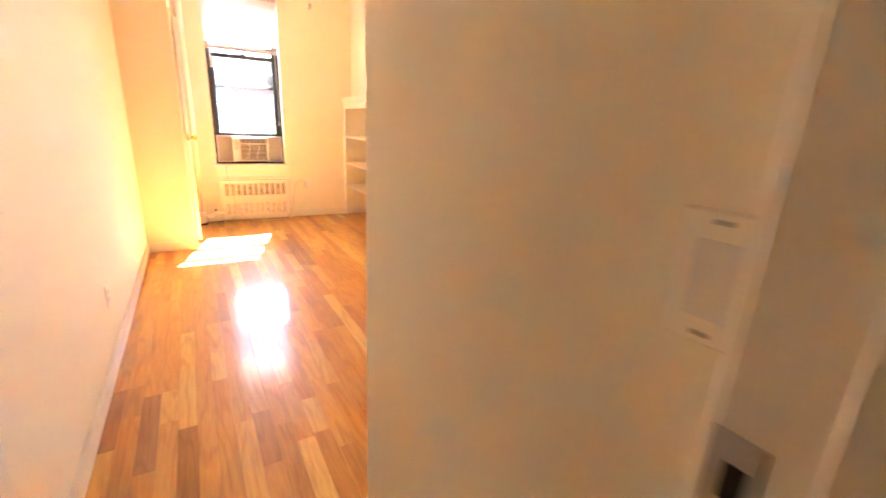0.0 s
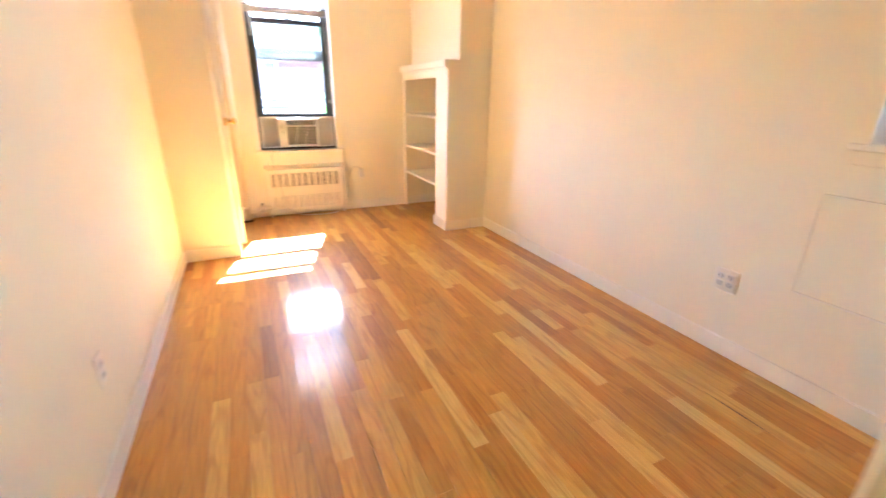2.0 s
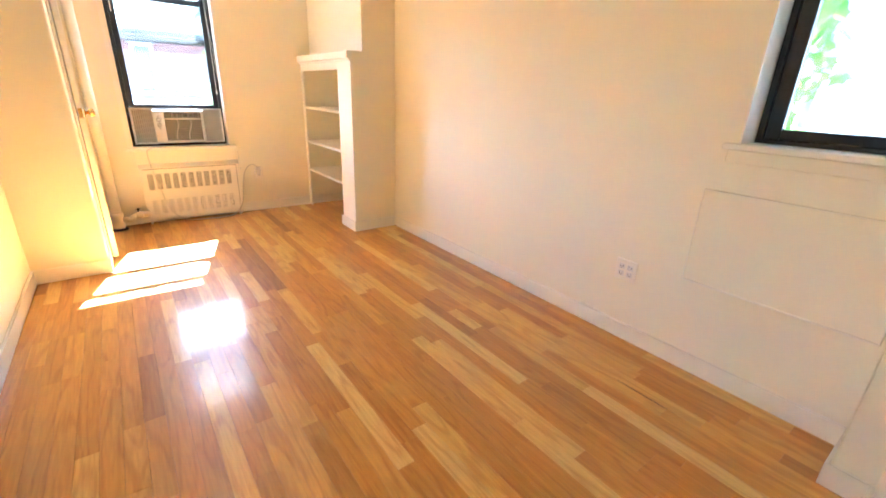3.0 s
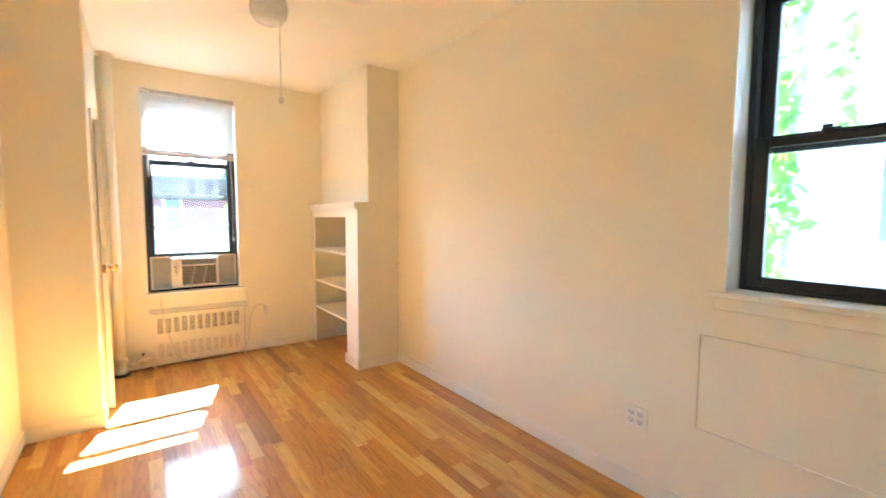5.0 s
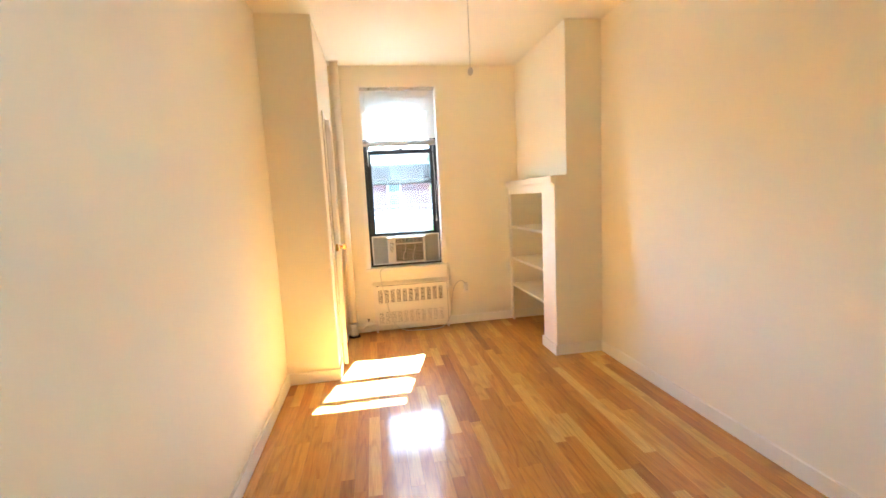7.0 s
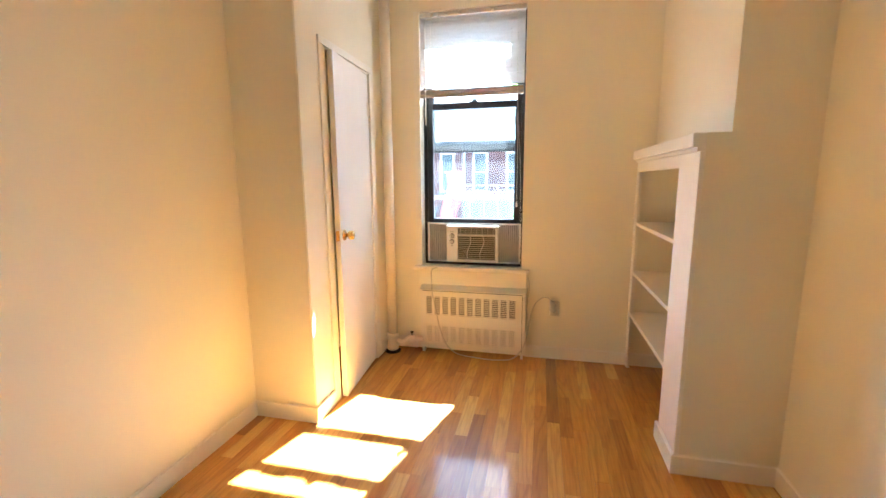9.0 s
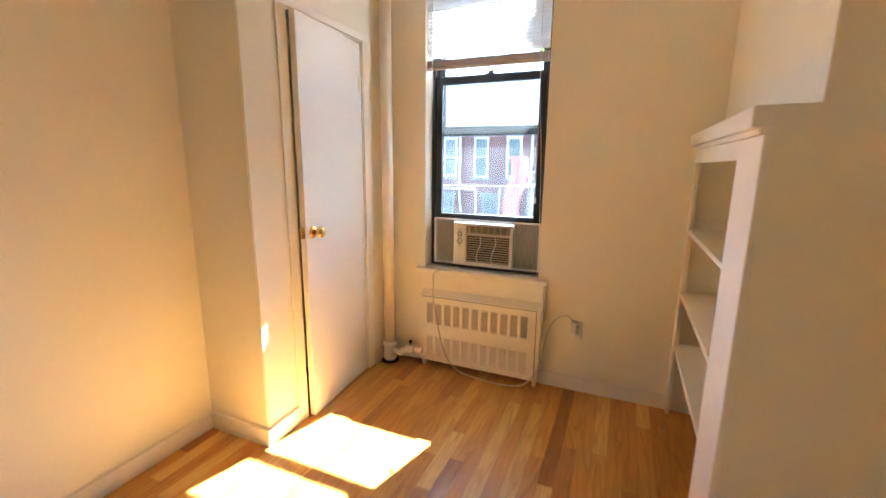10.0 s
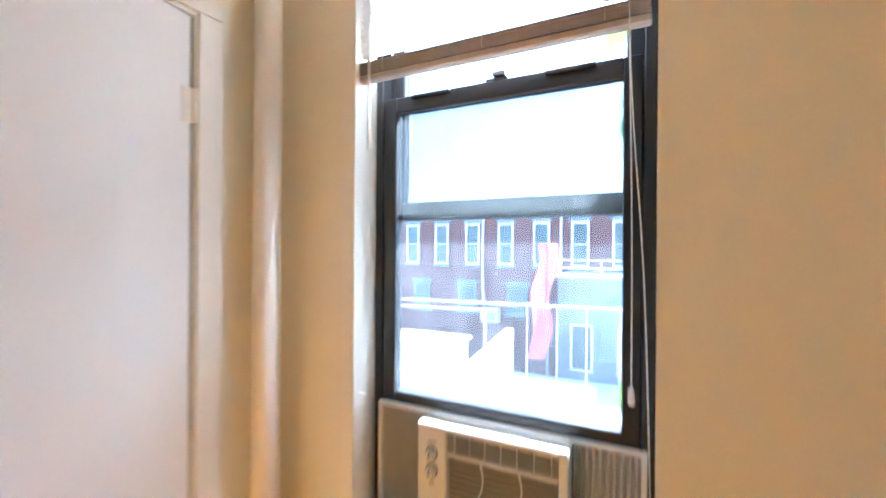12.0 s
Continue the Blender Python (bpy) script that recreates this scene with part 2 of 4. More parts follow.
WHITEFRAME = surface("white_far_frame", (0.72, 0.72, 0.70), (0.80, 0.80, 0.78), 3, 30, 0.5)
TAR = surface("silver_roofing", (0.40, 0.41, 0.42), (0.52, 0.53, 0.54), 0.6, 12, 0.75, bump=0.3, depth=0.01)
LEAF = thin("ivy_leaf", (0.085, 0.19, 0.030), (0.30, 0.52, 0.07), 0.45, 0.4)
STEM = surface("ivy_stem", (0.10, 0.07, 0.045), (0.16, 0.12, 0.07), 12, 80, 0.8)
GALV = surface("grey_downpipe", (0.30, 0.32, 0.34), (0.40, 0.42, 0.44), 3, 60, 0.5, 0.3)


# ---------------------------------------------------------------- mesh helpers
def boxes(specs, bevel=0.0, segments=1):
    bm = bmesh.new()
    for x0, x1, y0, y1, z0, z1 in specs:
        made = bmesh.ops.create_cube(bm, size=1.0)["verts"]
        for v in made:
            v.co = Vector((x0 + (v.co.x + 0.5) * (x1 - x0), y0 + (v.co.y + 0.5) * (y1 - y0), z0 + (v.co.z + 0.5) * (z1 - z0)))
    if bevel:
        bmesh.ops.bevel(bm, geom=bm.edges[:], offset=bevel, segments=segments, affect="EDGES", profile=0.6)
    return bm


def lathe(profile, segments=24, origin=(0, 0, 0), axis="z"):
    """A turned body from (radius, height) pairs."""
    bm = bmesh.new()
    rings = []
    for r, h in profile:
        ring = []
        for i in range(segments):
            a = 2 * math.pi * i / segments
            p = Vector((r * math.cos(a), r * math.sin(a), h))
            if axis == "x":
                p = Vector((h, p.x, p.y))
            elif axis == "y":
                p = Vector((p.x, h, p.y))
            ring.append(bm.verts.new(p + Vector(origin)))
        rings.append(ring)
    for a, b in zip(rings, rings[1:]):
        for i in range(segments):
            f = bm.faces.new((a[i], a[(i + 1) % segments], b[(i + 1) % segments], b[i]))
            f.smooth = True
    bm.faces.new(rings[0])
    bm.faces.new(rings[-1])
    bmesh.ops.recalc_face_normals(bm, faces=bm.faces[:])
    return bm


def tube(points, radius, segments=8, steps=6):
    """A round bar along a smooth line through the points."""
    pts = [Vector(p) for p in points]
    line = []
    for i in range(len(pts) - 1):
        p0, p1, p2, p3 = pts[max(i - 1, 0)], pts[i], pts[i + 1], pts[min(i + 2, len(pts) - 1)]
        for k in range(steps):
            t = k / steps
            line.append(0.5 * ((2 * p1) + (p2 - p0) * t + (2 * p0 - 5 * p1 + 4 * p2 - p3) * t * t + (3 * p1 - p0 - 3 * p2 + p3) * t ** 3))
    line.append(pts[-1])
    bm = bmesh.new()
    rings, up = [], None
    for i, p in enumerate(line):
        d = (line[min(i + 1, len(line) - 1)] - line[max(i - 1, 0)]).normalized()
        if up is None:
            up = d.orthogonal()
        up = (up - d * up.dot(d)).normalized()
        side = d.cross(up)
        rings.append([bm.verts.new(p + radius * (math.cos(a) * up + math.sin(a) * side)) for a in (2 * math.pi * k / segments for k in range(segments))])
    for a, b in zip(rings, rings[1:]):
        for k in range(segments):
            bm.faces.new((a[k], a[(k + 1) % segments], b[(k + 1) % segments], b[k])).smooth = True
    bm.faces.new(rings[0])
    bm.faces.new(rings[-1])
    bmesh.ops.recalc_face_normals(bm, faces=bm.faces[:])
    return bm


def prism(outline, plane, a, b):
    """An outline of (u, v) pushed from a to b along the axis that plane names ("x": u=y, v=z; "y": u=x, v=z; "z": u=x, v=y)."""
    bm = bmesh.new()
    put = {"x": lambda u, v, w: (w, u, v), "y": lambda u, v, w: (u, w, v), "z": lambda u, v, w: (u, v, w)}[plane]
    lo = [bm.verts.new(put(u, v, a)) for u, v in outline]
    hi = [bm.verts.new(put(u, v, b)) for u, v in outline]
    n = len(outline)
    for i in range(n):
        bm.faces.new((lo[i], lo[(i + 1) % n], hi[(i + 1) % n], hi[i]))
    bm.faces.new(lo)
    bm.faces.new(hi)
    bmesh.ops.recalc_face_normals(bm, faces=bm.faces[:])
    return bm


def mesh_object(name, bm, material):
    me = bpy.data.meshes.new(name)
    bm.to_mesh(me)
    bm.free()
    me.materials.append(material)
    return new(name, me)


def part(name, bm, material, parent, label=""):
    ob = mesh_object(name, bm, material)
    ob.parent = parent
    return tagged(ob, label)


def fixed(name, bm, material, label="", category=""):
    return tagged(mesh_object(name, bm, material), label, category, "", "structure")


def thing(name, label, category, group="", kind="", at=(0, 0, 0)):
    ob = new(name)
    ob.empty_display_size = 0.1
    ob.location = at
    return tagged(ob, label, category, group, kind)


# ---------------------------------------------------------------- plan
W, H = 2.604, 2.712           # room width, ceiling
CL_Y, CL_X = -1.158, 0.385    # closet face and side
CH_Y, CH_X = -1.172, 2.296    # chimney face and side
SH_X = 2.188                 # face of the bookcase
PX, PY = 0.799, -4.637       # corner of the partition
DY = -5.528                   # room face of the wall with the entry door
WX0, WX1, WZ0, WZ1 = 0.632, 1.443, 0.648, 2.515   # far window opening
VY0, VY1, VZ0, VZ1 = -4.46, -3.903, 1.045, 2.335  # side window opening

fixed("wall_west", boxes([(-0.15, 0, -7.8, 0.25, -0.2, 2.9)]), WALL, "cream painted plaster wall", "wall")
fixed("wall_north", boxes([(0, WX0, 0, 0.25, -0.2, 2.9), (WX1, W, 0, 0.25, -0.2, 2.9), (WX0, WX1, 0, 0.25, -0.2, WZ0), (WX0, WX1, 0, 0.25, WZ1, 2.9)]), WALL, "cream painted plaster wall with a deep window opening", "wall")
fixed("wall_east", boxes([(W, W + 0.30, VY1, 0.25, -0.2, 2.9), (W, W + 0.30, -7.8, VY0, -0.2, 2.9), (W, W + 0.30, VY0, VY1, -0.2, VZ0), (W, W + 0.30, VY0, VY1, VZ1, 2.9)]), WALL, "cream painted plaster wall with a side window", "wall")
bm = prism([(0, CL_Y), (CL_X, CL_Y), (CL_X, -0.89), (CL_X - 0.09, -0.89), (CL_X - 0.09, CL_Y + 0.09), (0, CL_Y + 0.09)], "z", 0, H)
bmesh.ops.bevel(bm, geom=[e for e in bm.edges if all(abs(v.co.x - CL_X) < 1e-5 and abs(v.co.y - CL_Y) < 1e-5 for v in e.verts)], offset=0.005, segments=3, affect="EDGES")
fixed("wall_closet_front", bm, WALL, "cream painted closet wall", "wall")
fixed("wall_closet_side", boxes([(CL_X - 0.09, CL_X, -0.28, 0, 0, H), (CL_X - 0.09, CL_X, -0.89, -0.28, 2.05, H)]), WALL, "cream painted closet wall with a door opening", "wall")
fixed("wall_chimney", boxes([(CH_X, W, CH_Y, 0, 1.512, H), (SH_X + 0.02, W, CH_Y, CH_Y + 0.04, 0, 1.512)]), WALL, "cream painted chimney breast beside the bookcase", "wall")
fixed("wall_partition", boxes([(PX, 2.33, DY - 0.12, PY, -0.02, H), (2.33, W, DY - 0.12, -4.525, -0.02, H)], 0.005), WALL, "cream painted partition wall with a rounded corner", "wall")
fixed("wall_entry", boxes([(0, 0.025, DY - 0.12, DY, -0.02, H), (0.746, PX, DY - 0.12, DY, -0.02, H), (0.025, 0.746, DY - 0.12, DY, 2.07, H)]), WALL, "cream painted wall round the entry door", "wall")
fixed("wall_hall", boxes([(0, W, -7.8, -7.65, -0.2, 2.9), (2.2, 2.3, -7.65, DY - 0.12, -0.2, 2.9)]), WALL, "cream painted hall walls", "wall")
fixed("ceiling", boxes([(-0.15, W + 0.30, -7.8, 0.25, H, 2.86)]), CEIL, "off-white painted plaster ceiling", "ceiling")
floor = fixed("floor", boxes([(-0.15, W + 0.30, -7.8, 0.25, -0.2, -0.018)]), SUBFLOOR, "orange-brown varnished oak strip floor", "floor")

# baseboards: a rounded top edge
def baseboard(x0, y0, x1, y1, nx, ny, h=0.095, d=0.014):
    if nx:
        u0, u1 = sorted((x0, x0 + nx * d))
        bm = boxes([(u0, u1, y0, y1, 0.001, h)])
    else:
        u0, u1 = sorted((y0, y0 + ny * d))
        bm = boxes([(x0, x1, u0, u1, 0.001, h)])
    top = [e for e in bm.edges if all(abs(v.co.z - h) < 1e-6 for v in e.verts)]
    bmesh.ops.bevel(bm, geom=top, offset=0.006, segments=2, affect="EDGES")
    fixed("baseboard", bm, TRIM, "white painted baseboard", "baseboard")


baseboard(0, -4.64, 0, CL_Y - 0.014, 1, 0)
baseboard(0, DY, 0, -4.665, 1, 0)
baseboard(0, CL_Y, CL_X + 0.014, CL_Y, 0, -1)
baseboard(CL_X, CL_Y, CL_X, -0.957, 1, 0)
baseboard(CL_X, -0.21, CL_X, -0.0, 1, 0)
baseboard(CL_X + 0.014, 0, 0.63, 0, 0, -1)
baseboard(1.475, 0, SH_X - 0.001, 0, 0, -1)
baseboard(SH_X + 0.02, 0, W - 0.014, 0, 0, -1)
baseboard(SH_X - 0.014, CH_Y, W - 0.014, CH_Y, 0, -1)
baseboard(SH_X, CH_Y, SH_X, -0.895, -1, 0)
baseboard(W, -4.511, W, CH_Y, -1, 0)
baseboard(W, CH_Y + 0.04, W, 0, -1, 0)
baseboard(2.316, -4.525, W, -4.525, 0, 1)
baseboard(2.33, PY + 0.014, 2.33, -4.525, -1, 0)
baseboard(PX, DY + 0.017, PX, PY, -1, 0)
baseboard(PX - 0.014, PY, 2.33, PY, 0, 1)

# white liners of the far window's opening and of the side window's
fixed("window_reveal", boxes([(WX0, WX0 + 0.042, -0.002, 0.10, 0.675, WZ1), (WX1 - 0.008, WX1, -0.002, 0.10, 0.675, WZ1), (WX0 + 0.042, WX1 - 0.008, -0.002, 0.10, WZ1 - 0.008, WZ1)]), TRIM, "white painted lining of a window opening", "trim")
fixed("window_reveal", boxes([(W - 0.002, W + 0.15, VY1 - 0.008, VY1, 1.07, VZ1), (W - 0.002, W + 0.15, VY0, VY0 + 0.008, 1.07, VZ1), (W - 0.002, W + 0.15, VY0 + 0.008, VY1 - 0.008, VZ1 - 0.008, VZ1)]), TRIM, "white painted lining of a window opening", "trim")


# ---------------------------------------------------------------- windows
def ring(x0, x1, z0, z1, y0, y1, left, right, bottom, top, bevel=0.003):
    return boxes([(x0, x0 + left, y0, y1, z0, z1), (x1 - right, x1, y0, y1, z0, z1), (x0 + left, x1 - right, y0, y1, z0, z0 + bottom), (x0 + left, x1 - right, y0, y1, z1 - top, z1)], bevel)


def sash_window(name, label, x0, x1, z0, z1, low, high, pane_material, stile=0.043):
    """A double-hung window in the xz plane: the lower sash spans low, the upper one, behind it, high."""
    w = thing(name, label, "window", kind="structure")
    part("window_frame", ring(x0, x1, z0, z1, 0.0, 0.10, 0.026, 0.026, 0.02, 0.03), BLACK, w)
    part("track", boxes([(x0 + 0.026, x0 + 0.034, 0.046, 0.052, z0 + 0.02, z1 - 0.03), (x1 - 0.034, x1 - 0.026, 0.046, 0.052, z0 + 0.02, z1 - 0.03)]), BLACK, w)
    a, b = x0 + 0.029, x1 - 0.029
    s = part("lower_sash", ring(a, b, low[0], low[1], 0.004, 0.042, stile, stile, 0.04, 0.045), BLACK, w)
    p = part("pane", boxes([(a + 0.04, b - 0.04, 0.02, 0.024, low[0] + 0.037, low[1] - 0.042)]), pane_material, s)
    # no shadow: the tint dims the view, not the incoming sunlight
    p.visible_shadow = False
    m = (a + b) / 2
    part("latch", boxes([(m - 0.03, m + 0.03, 0.006, 0.034, low[1], low[1] + 0.008), (m - 0.008, m + 0.026, -0.004, 0.012, low[1] + 0.008, low[1] + 0.02)], 0.002), BLACK, s)
    part("lift_rail", boxes([(a + 0.1, a + 0.22, -0.008, 0.004, low[1] - 0.012, low[1] - 0.004), (b - 0.22, b - 0.1, -0.008, 0.004, low[1] - 0.012, low[1] - 0.004)], 0.001), BLACK, s)
    s = part("upper_sash", ring(a, b, high[0], high[1], 0.055, 0.09, stile - 0.003, stile - 0.003, 0.055, 0.04), BLACK, w)
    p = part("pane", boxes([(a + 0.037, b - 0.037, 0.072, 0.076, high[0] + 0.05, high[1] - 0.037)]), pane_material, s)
    p.visible_shadow = False
    if pane_material is PANE:
        # strip added over the black rail, its grey standing in for haze
        part("meeting_rail", boxes([(a + 0.036, b - 0.036, 0.0515, 0.0548, high[0] + 0.004, high[0] + 0.05)], 0.001), GREYRAIL, s, "black rail toned grey for the haze before it")
    return w


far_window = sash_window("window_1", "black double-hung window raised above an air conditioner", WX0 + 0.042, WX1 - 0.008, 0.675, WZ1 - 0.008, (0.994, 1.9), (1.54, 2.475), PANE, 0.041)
far_window.location = (0, 0.097, 0)
part("window_sill", boxes([(0.615, 1.493, -0.137, -0.097, 0.647, 0.675), (WX0 + 0.001, WX1 - 0.001, -0.0975, 0.012, 0.649, 0.675)], 0.004), TRIM, far_window, "white painted window stool with worn edge")
part("apron", boxes([(0.655, 1.478, -0.129, -0.097, 0.535, 0.647)], 0.003), WALL, far_window)
part("outer_sill", boxes([(WX0, WX1, 0.1, 0.2, 0.6, 0.655)], 0.004), CONCRETE, far_window)

side_window = sash_window("window_2", "black double-hung side window, closed", VY0 + 0.008, VY1 - 0.008, 1.07, VZ1 - 0.008, (1.09, 1.715), (1.65, 2.3), PANE2, 0.052)
side_window.matrix_basis = pose(W + 0.135, 0, 0) @ Matrix(((0, 1, 0, 0), (1, 0, 0, 0), (0, 0, 1, 0), (0, 0, 0, 1)))
part("window_sill", boxes([(VY0 - 0.05, VY1 + 0.05, -0.160, -0.135, 1.045, 1.07), (VY0 + 0.001, VY1 - 0.001, -0.1355, 0.01, 1.047, 1.07)], 0.004), TRIM, side_window, "white painted window stool")
part("apron", boxes([(VY0 - 0.03, VY1 + 0.03, -0.147, -0.135, 0.992, 1.045)], 0.003), WALL, side_window)
part("outer_sill", boxes([(VY0, VY1, 0.1, 0.2, 1.01, 1.065)], 0.004), CONCRETE, side_window)

# ---------------------------------------------------------------- doors
def knob(parent, at, away, material=BRASS):
    """A round knob on its rose; away: +1 or -1 along x."""
    k = part("knob", lathe([(0.011, 0.0), (0.011, 0.022 * away), (0.022, 0.028 * away), (0.027, 0.038 * away), (0.027, 0.05 * away), (0.022, 0.058 * away), (0.006, 0.061 * away)], 24, at, "x"), material, parent, "polished brass knob")
    part("rose", lathe([(0.032, 0.0), (0.032, 0.004 * away), (0.026, 0.009 * away), (0.013, 0.011 * away)], 24, at, "x"), material, k)
    return k


DOOR_HINGE = (CL_X + 0.001, -0.287)
closet_door = thing("door_1", "white painted flush closet door, slightly ajar", "door", kind="structure", at=(DOOR_HINGE[0], DOOR_HINGE[1], 0))
part("slab", boxes([(-0.034, 0.0, -0.594, -0.004, 0.012, 2.035)], 0.002), DOORPAINT, closet_door)
knob(closet_door, (0.0, -0.535, 1.012), 1)
part("latch_plate", boxes([(-0.029, -0.006, -0.5955, -0.5935, 0.982, 1.042), (-0.022, -0.012, -0.601, -0.595, 1.002, 1.02)], 0.001), BRASS, closet_door, "brass latch plate")
for hz in (0.24, 1.81):
    part("hinge", boxes([(0.0, 0.003, -0.03, 0.0, hz - 0.045, hz + 0.045), (-0.003, 0.009, -0.002, 0.008, hz - 0.045, hz + 0.045)], 0.0015), PIPEPAINT, closet_door, "painted-over butt hinge")
closet_door.rotation_euler = (0, 0, radians(4.8))
for name, b in (("door_casing", [(CL_X, CL_X + 0.012, -0.952, -0.887, 0.0, 2.052), (CL_X, CL_X + 0.012, -0.277, -0.213, 0.0, 2.052), (CL_X, CL_X + 0.012, -0.952, -0.213, 2.052, 2.095)]),
                ("door_jamb", [(CL_X - 0.09, CL_X + 0.002, -0.8895, -0.881, 0.0, 2.049), (CL_X - 0.09, CL_X + 0.002, -0.2815, -0.2795, 0.0, 2.049), (CL_X - 0.09, CL_X + 0.002, -0.881, -0.2815, 2.041, 2.0495), (CL_X - 0.06, CL_X - 0.045, -0.881, -0.871, 0.0, 2.041)])):
    fixed(name, boxes(b, 0.003 if name == "door_casing" else 0.0), TRIM, "white painted door trim", "trim")

entry_door = thing("door_2", "white painted door standing open against the wall", "door", kind="structure", at=(0.05, DY + 0.033, 0))
part("slab", boxes([(0.0, 0.036, 0.0, 0.79, 0.012, 2.04)], 0.002), DOORPAINT, entry_door)
knob(entry_door, (0.036, 0.73, 0.957), 1)
part("latch_plate", boxes([(0.006, 0.03, 0.7895, 0.7915, 0.927, 0.987)], 0.0005), BRASS, entry_door)
for hz in (0.25, 1.8):
    part("hinge", lathe([(0.007, hz - 0.045), (0.007, hz + 0.045)], 10, (0.0, -0.006, 0)), BRASS, entry_door)
fixed("door_jamb", boxes([(0.722, 0.746, DY - 0.125, DY + 0.004, 0, 2.05), (0.712, 0.722, DY - 0.10, DY - 0.055, 0, 2.05), (0.025, 0.045, DY - 0.125, DY + 0.004, 0, 2.05), (0.045, 0.722, DY - 0.125, DY + 0.004, 2.05, 2.07)], 0.002), TRIM, "white painted door frame", "trim")
fixed("door_casing", boxes([(0.734, PX - 0.002, DY, DY + 0.016, 0, 2.12)], 0.003), TRIM, "white painted door casing", "trim")
strike = thing("strike_plate", "steel strike plate let into a white door frame", "strike plate", at=(0.722, DY - 0.015, 1.012))
part("plate", boxes([(-0.002, 0.0005, -0.014, 0.018, -0.035, 0.035)], 0.0005), STEEL, strike)
# no real hole: a near-black box paints its shade
part("latch_hole", boxes([(-0.0026, -0.0016, -0.007, 0.007, -0.014, 0.014)]), DARK, strike)

# ---------------------------------------------------------------- built-in bookcase
bookcase = thing("bookcase", "empty white built-in bookcase with three shelves beside the chimney", "bookcase", at=(SH_X, 0, 0))
part("stile", boxes([(0, 0.02, CH_Y, -0.91, 0.0, 1.438)], 0.002), TRIM, bookcase)
part("stile", boxes([(0, 0.02, -0.06, 0.0, 0.0, 1.438)], 0.002), TRIM, bookcase)
part("header", boxes([(0, 0.02, -0.91, -0.06, 1.376, 1.438)], 0.002), TRIM, bookcase)
part("cornice", boxes([(-0.03, CH_X - SH_X, CH_Y + 0.002, -0.001, 1.456, 1.512), (-0.012, CH_X - SH_X, CH_Y + 0.004, -0.001, 1.438, 1.456)], 0.003), TRIM, bookcase, "white moulded top ledge")
part("side_panel", boxes([(0.02, W - SH_X - 0.012, -0.012, -0.002, 0.1, 1.437)]), WALL, bookcase)
for z in (1.04, 0.70, 0.405):
    s = part("shelf", boxes([(0.004, W - SH_X - 0.013, CH_Y + 0.042, -0.013, z - 0.022, z)], 0.002), TRIM, bookcase)
    for c0, c1 in ((-0.03, -0.013), (CH_Y + 0.042, CH_Y + 0.06)):
        part("cleat", boxes([(0.02, W - SH_X - 0.02, c0, c1, z - 0.05, z - 0.0225)], 0.001), TRIM, s)

# ---------------------------------------------------------------- radiator cover
cover = thing("radiator_cover", "cream painted metal radiator cover with rows of louvres under the window", "radiator cover", at=(0.686, -0.082, 0))
CW, CZ0, CZ1 = 0.772, 0.04, 0.503
part("side_panel", prism([(-0.0, CZ0), (0.084, CZ0), (0.084, 0.534), (0.05, 0.534), (0.0, CZ1)], "x", -0.008, 0.012), COVER, cover)
part("side_panel", prism([(-0.0, CZ0), (0.084, CZ0), (0.084, 0.534), (0.05, 0.534), (0.0, CZ1)], "x", CW - 0.004, CW + 0.018), COVER, cover)
part("top_panel", prism([(-0.003, CZ1 + 0.001), (0.05, 0.5345), (0.084, 0.5345), (0.084, 0.526), (0.05, 0.526), (0.0, CZ1 - 0.004)], "x", -0.01, CW + 0.024), WALL, cover, "cream sloping painted top")
for fx in (0.0, CW - 0.015):
    part("foot", boxes([(fx, fx + 0.02, 0.01, 0.05, 0.0, CZ0)]), COVER, cover)
rows = ((0.310, 0.452), (0.083, 0.227))
n = 11
g0, pitch, gw = 0.040, 0.0632, 0.044
bars = [(0.012, CW - 0.004, -0.004, 0.006, z0, z1) for z0, z1 in ((CZ0 + 0.004, rows[1][0]), (rows[1][1], rows[0][0]), (rows[0][1], CZ1 - 0.006))]
for z0, z1 in rows:
    edges = [0.012] + [e for i in range(n) for e in (g0 + i * pitch, g0 + i * pitch + gw)] + [CW - 0.004]
    bars += [(edges[k], edges[k + 1], -0.004, 0.006, z0, z1) for k in range(0, len(edges), 2)]
front = part("front_panel", boxes(bars), COVER, cover)
part("inner_frame_line", boxes([(0.012, CW - 0.004, -0.0055, -0.004, CZ1 - 0.0075, CZ1 - 0.005), (CW - 0.0065, CW - 0.004, -0.0055, -0.004, CZ0 + 0.02, CZ1 - 0.0075)]), DARK, cover)
for row, (z0, z1) in enumerate(rows):
    for i in range(n):
        x = g0 + i * pitch
        count = 10
        step = (z1 - z0) / count
        h = 0.0062 if row == 0 else 0.0108
        bm = bmesh.new()
        for k in range(count):
            z = z0 + step * k
            bb = boxes([(x, x + gw, -0.001, 0.004, z + 0.002, z + 0.002 + h)])
            tmp = bpy.data.meshes.new("tmp")
            bb.to_mesh(tmp)
            bb.free()
            bm.from_mesh(tmp)
            bpy.data.meshes.remove(tmp)
        part("louvre", bm, COVER, front)
# block painted near-black in place of the shade behind the louvres
part("shade_core", boxes([(0.02, CW - 0.02, 0.02, 0.07, 0.05, 0.49)]), DARK, cover, "near-black block for the shade inside the cover")

# ---------------------------------------------------------------- steam riser
riser = thing("steam_riser", "cream painted steam pipe rising beside the closet door", "pipe", at=(0.456, -0.115, 0))
part("pipe", lathe([(0.036, 0.10), (0.036, H)], 28), PIPEPAINT, riser)
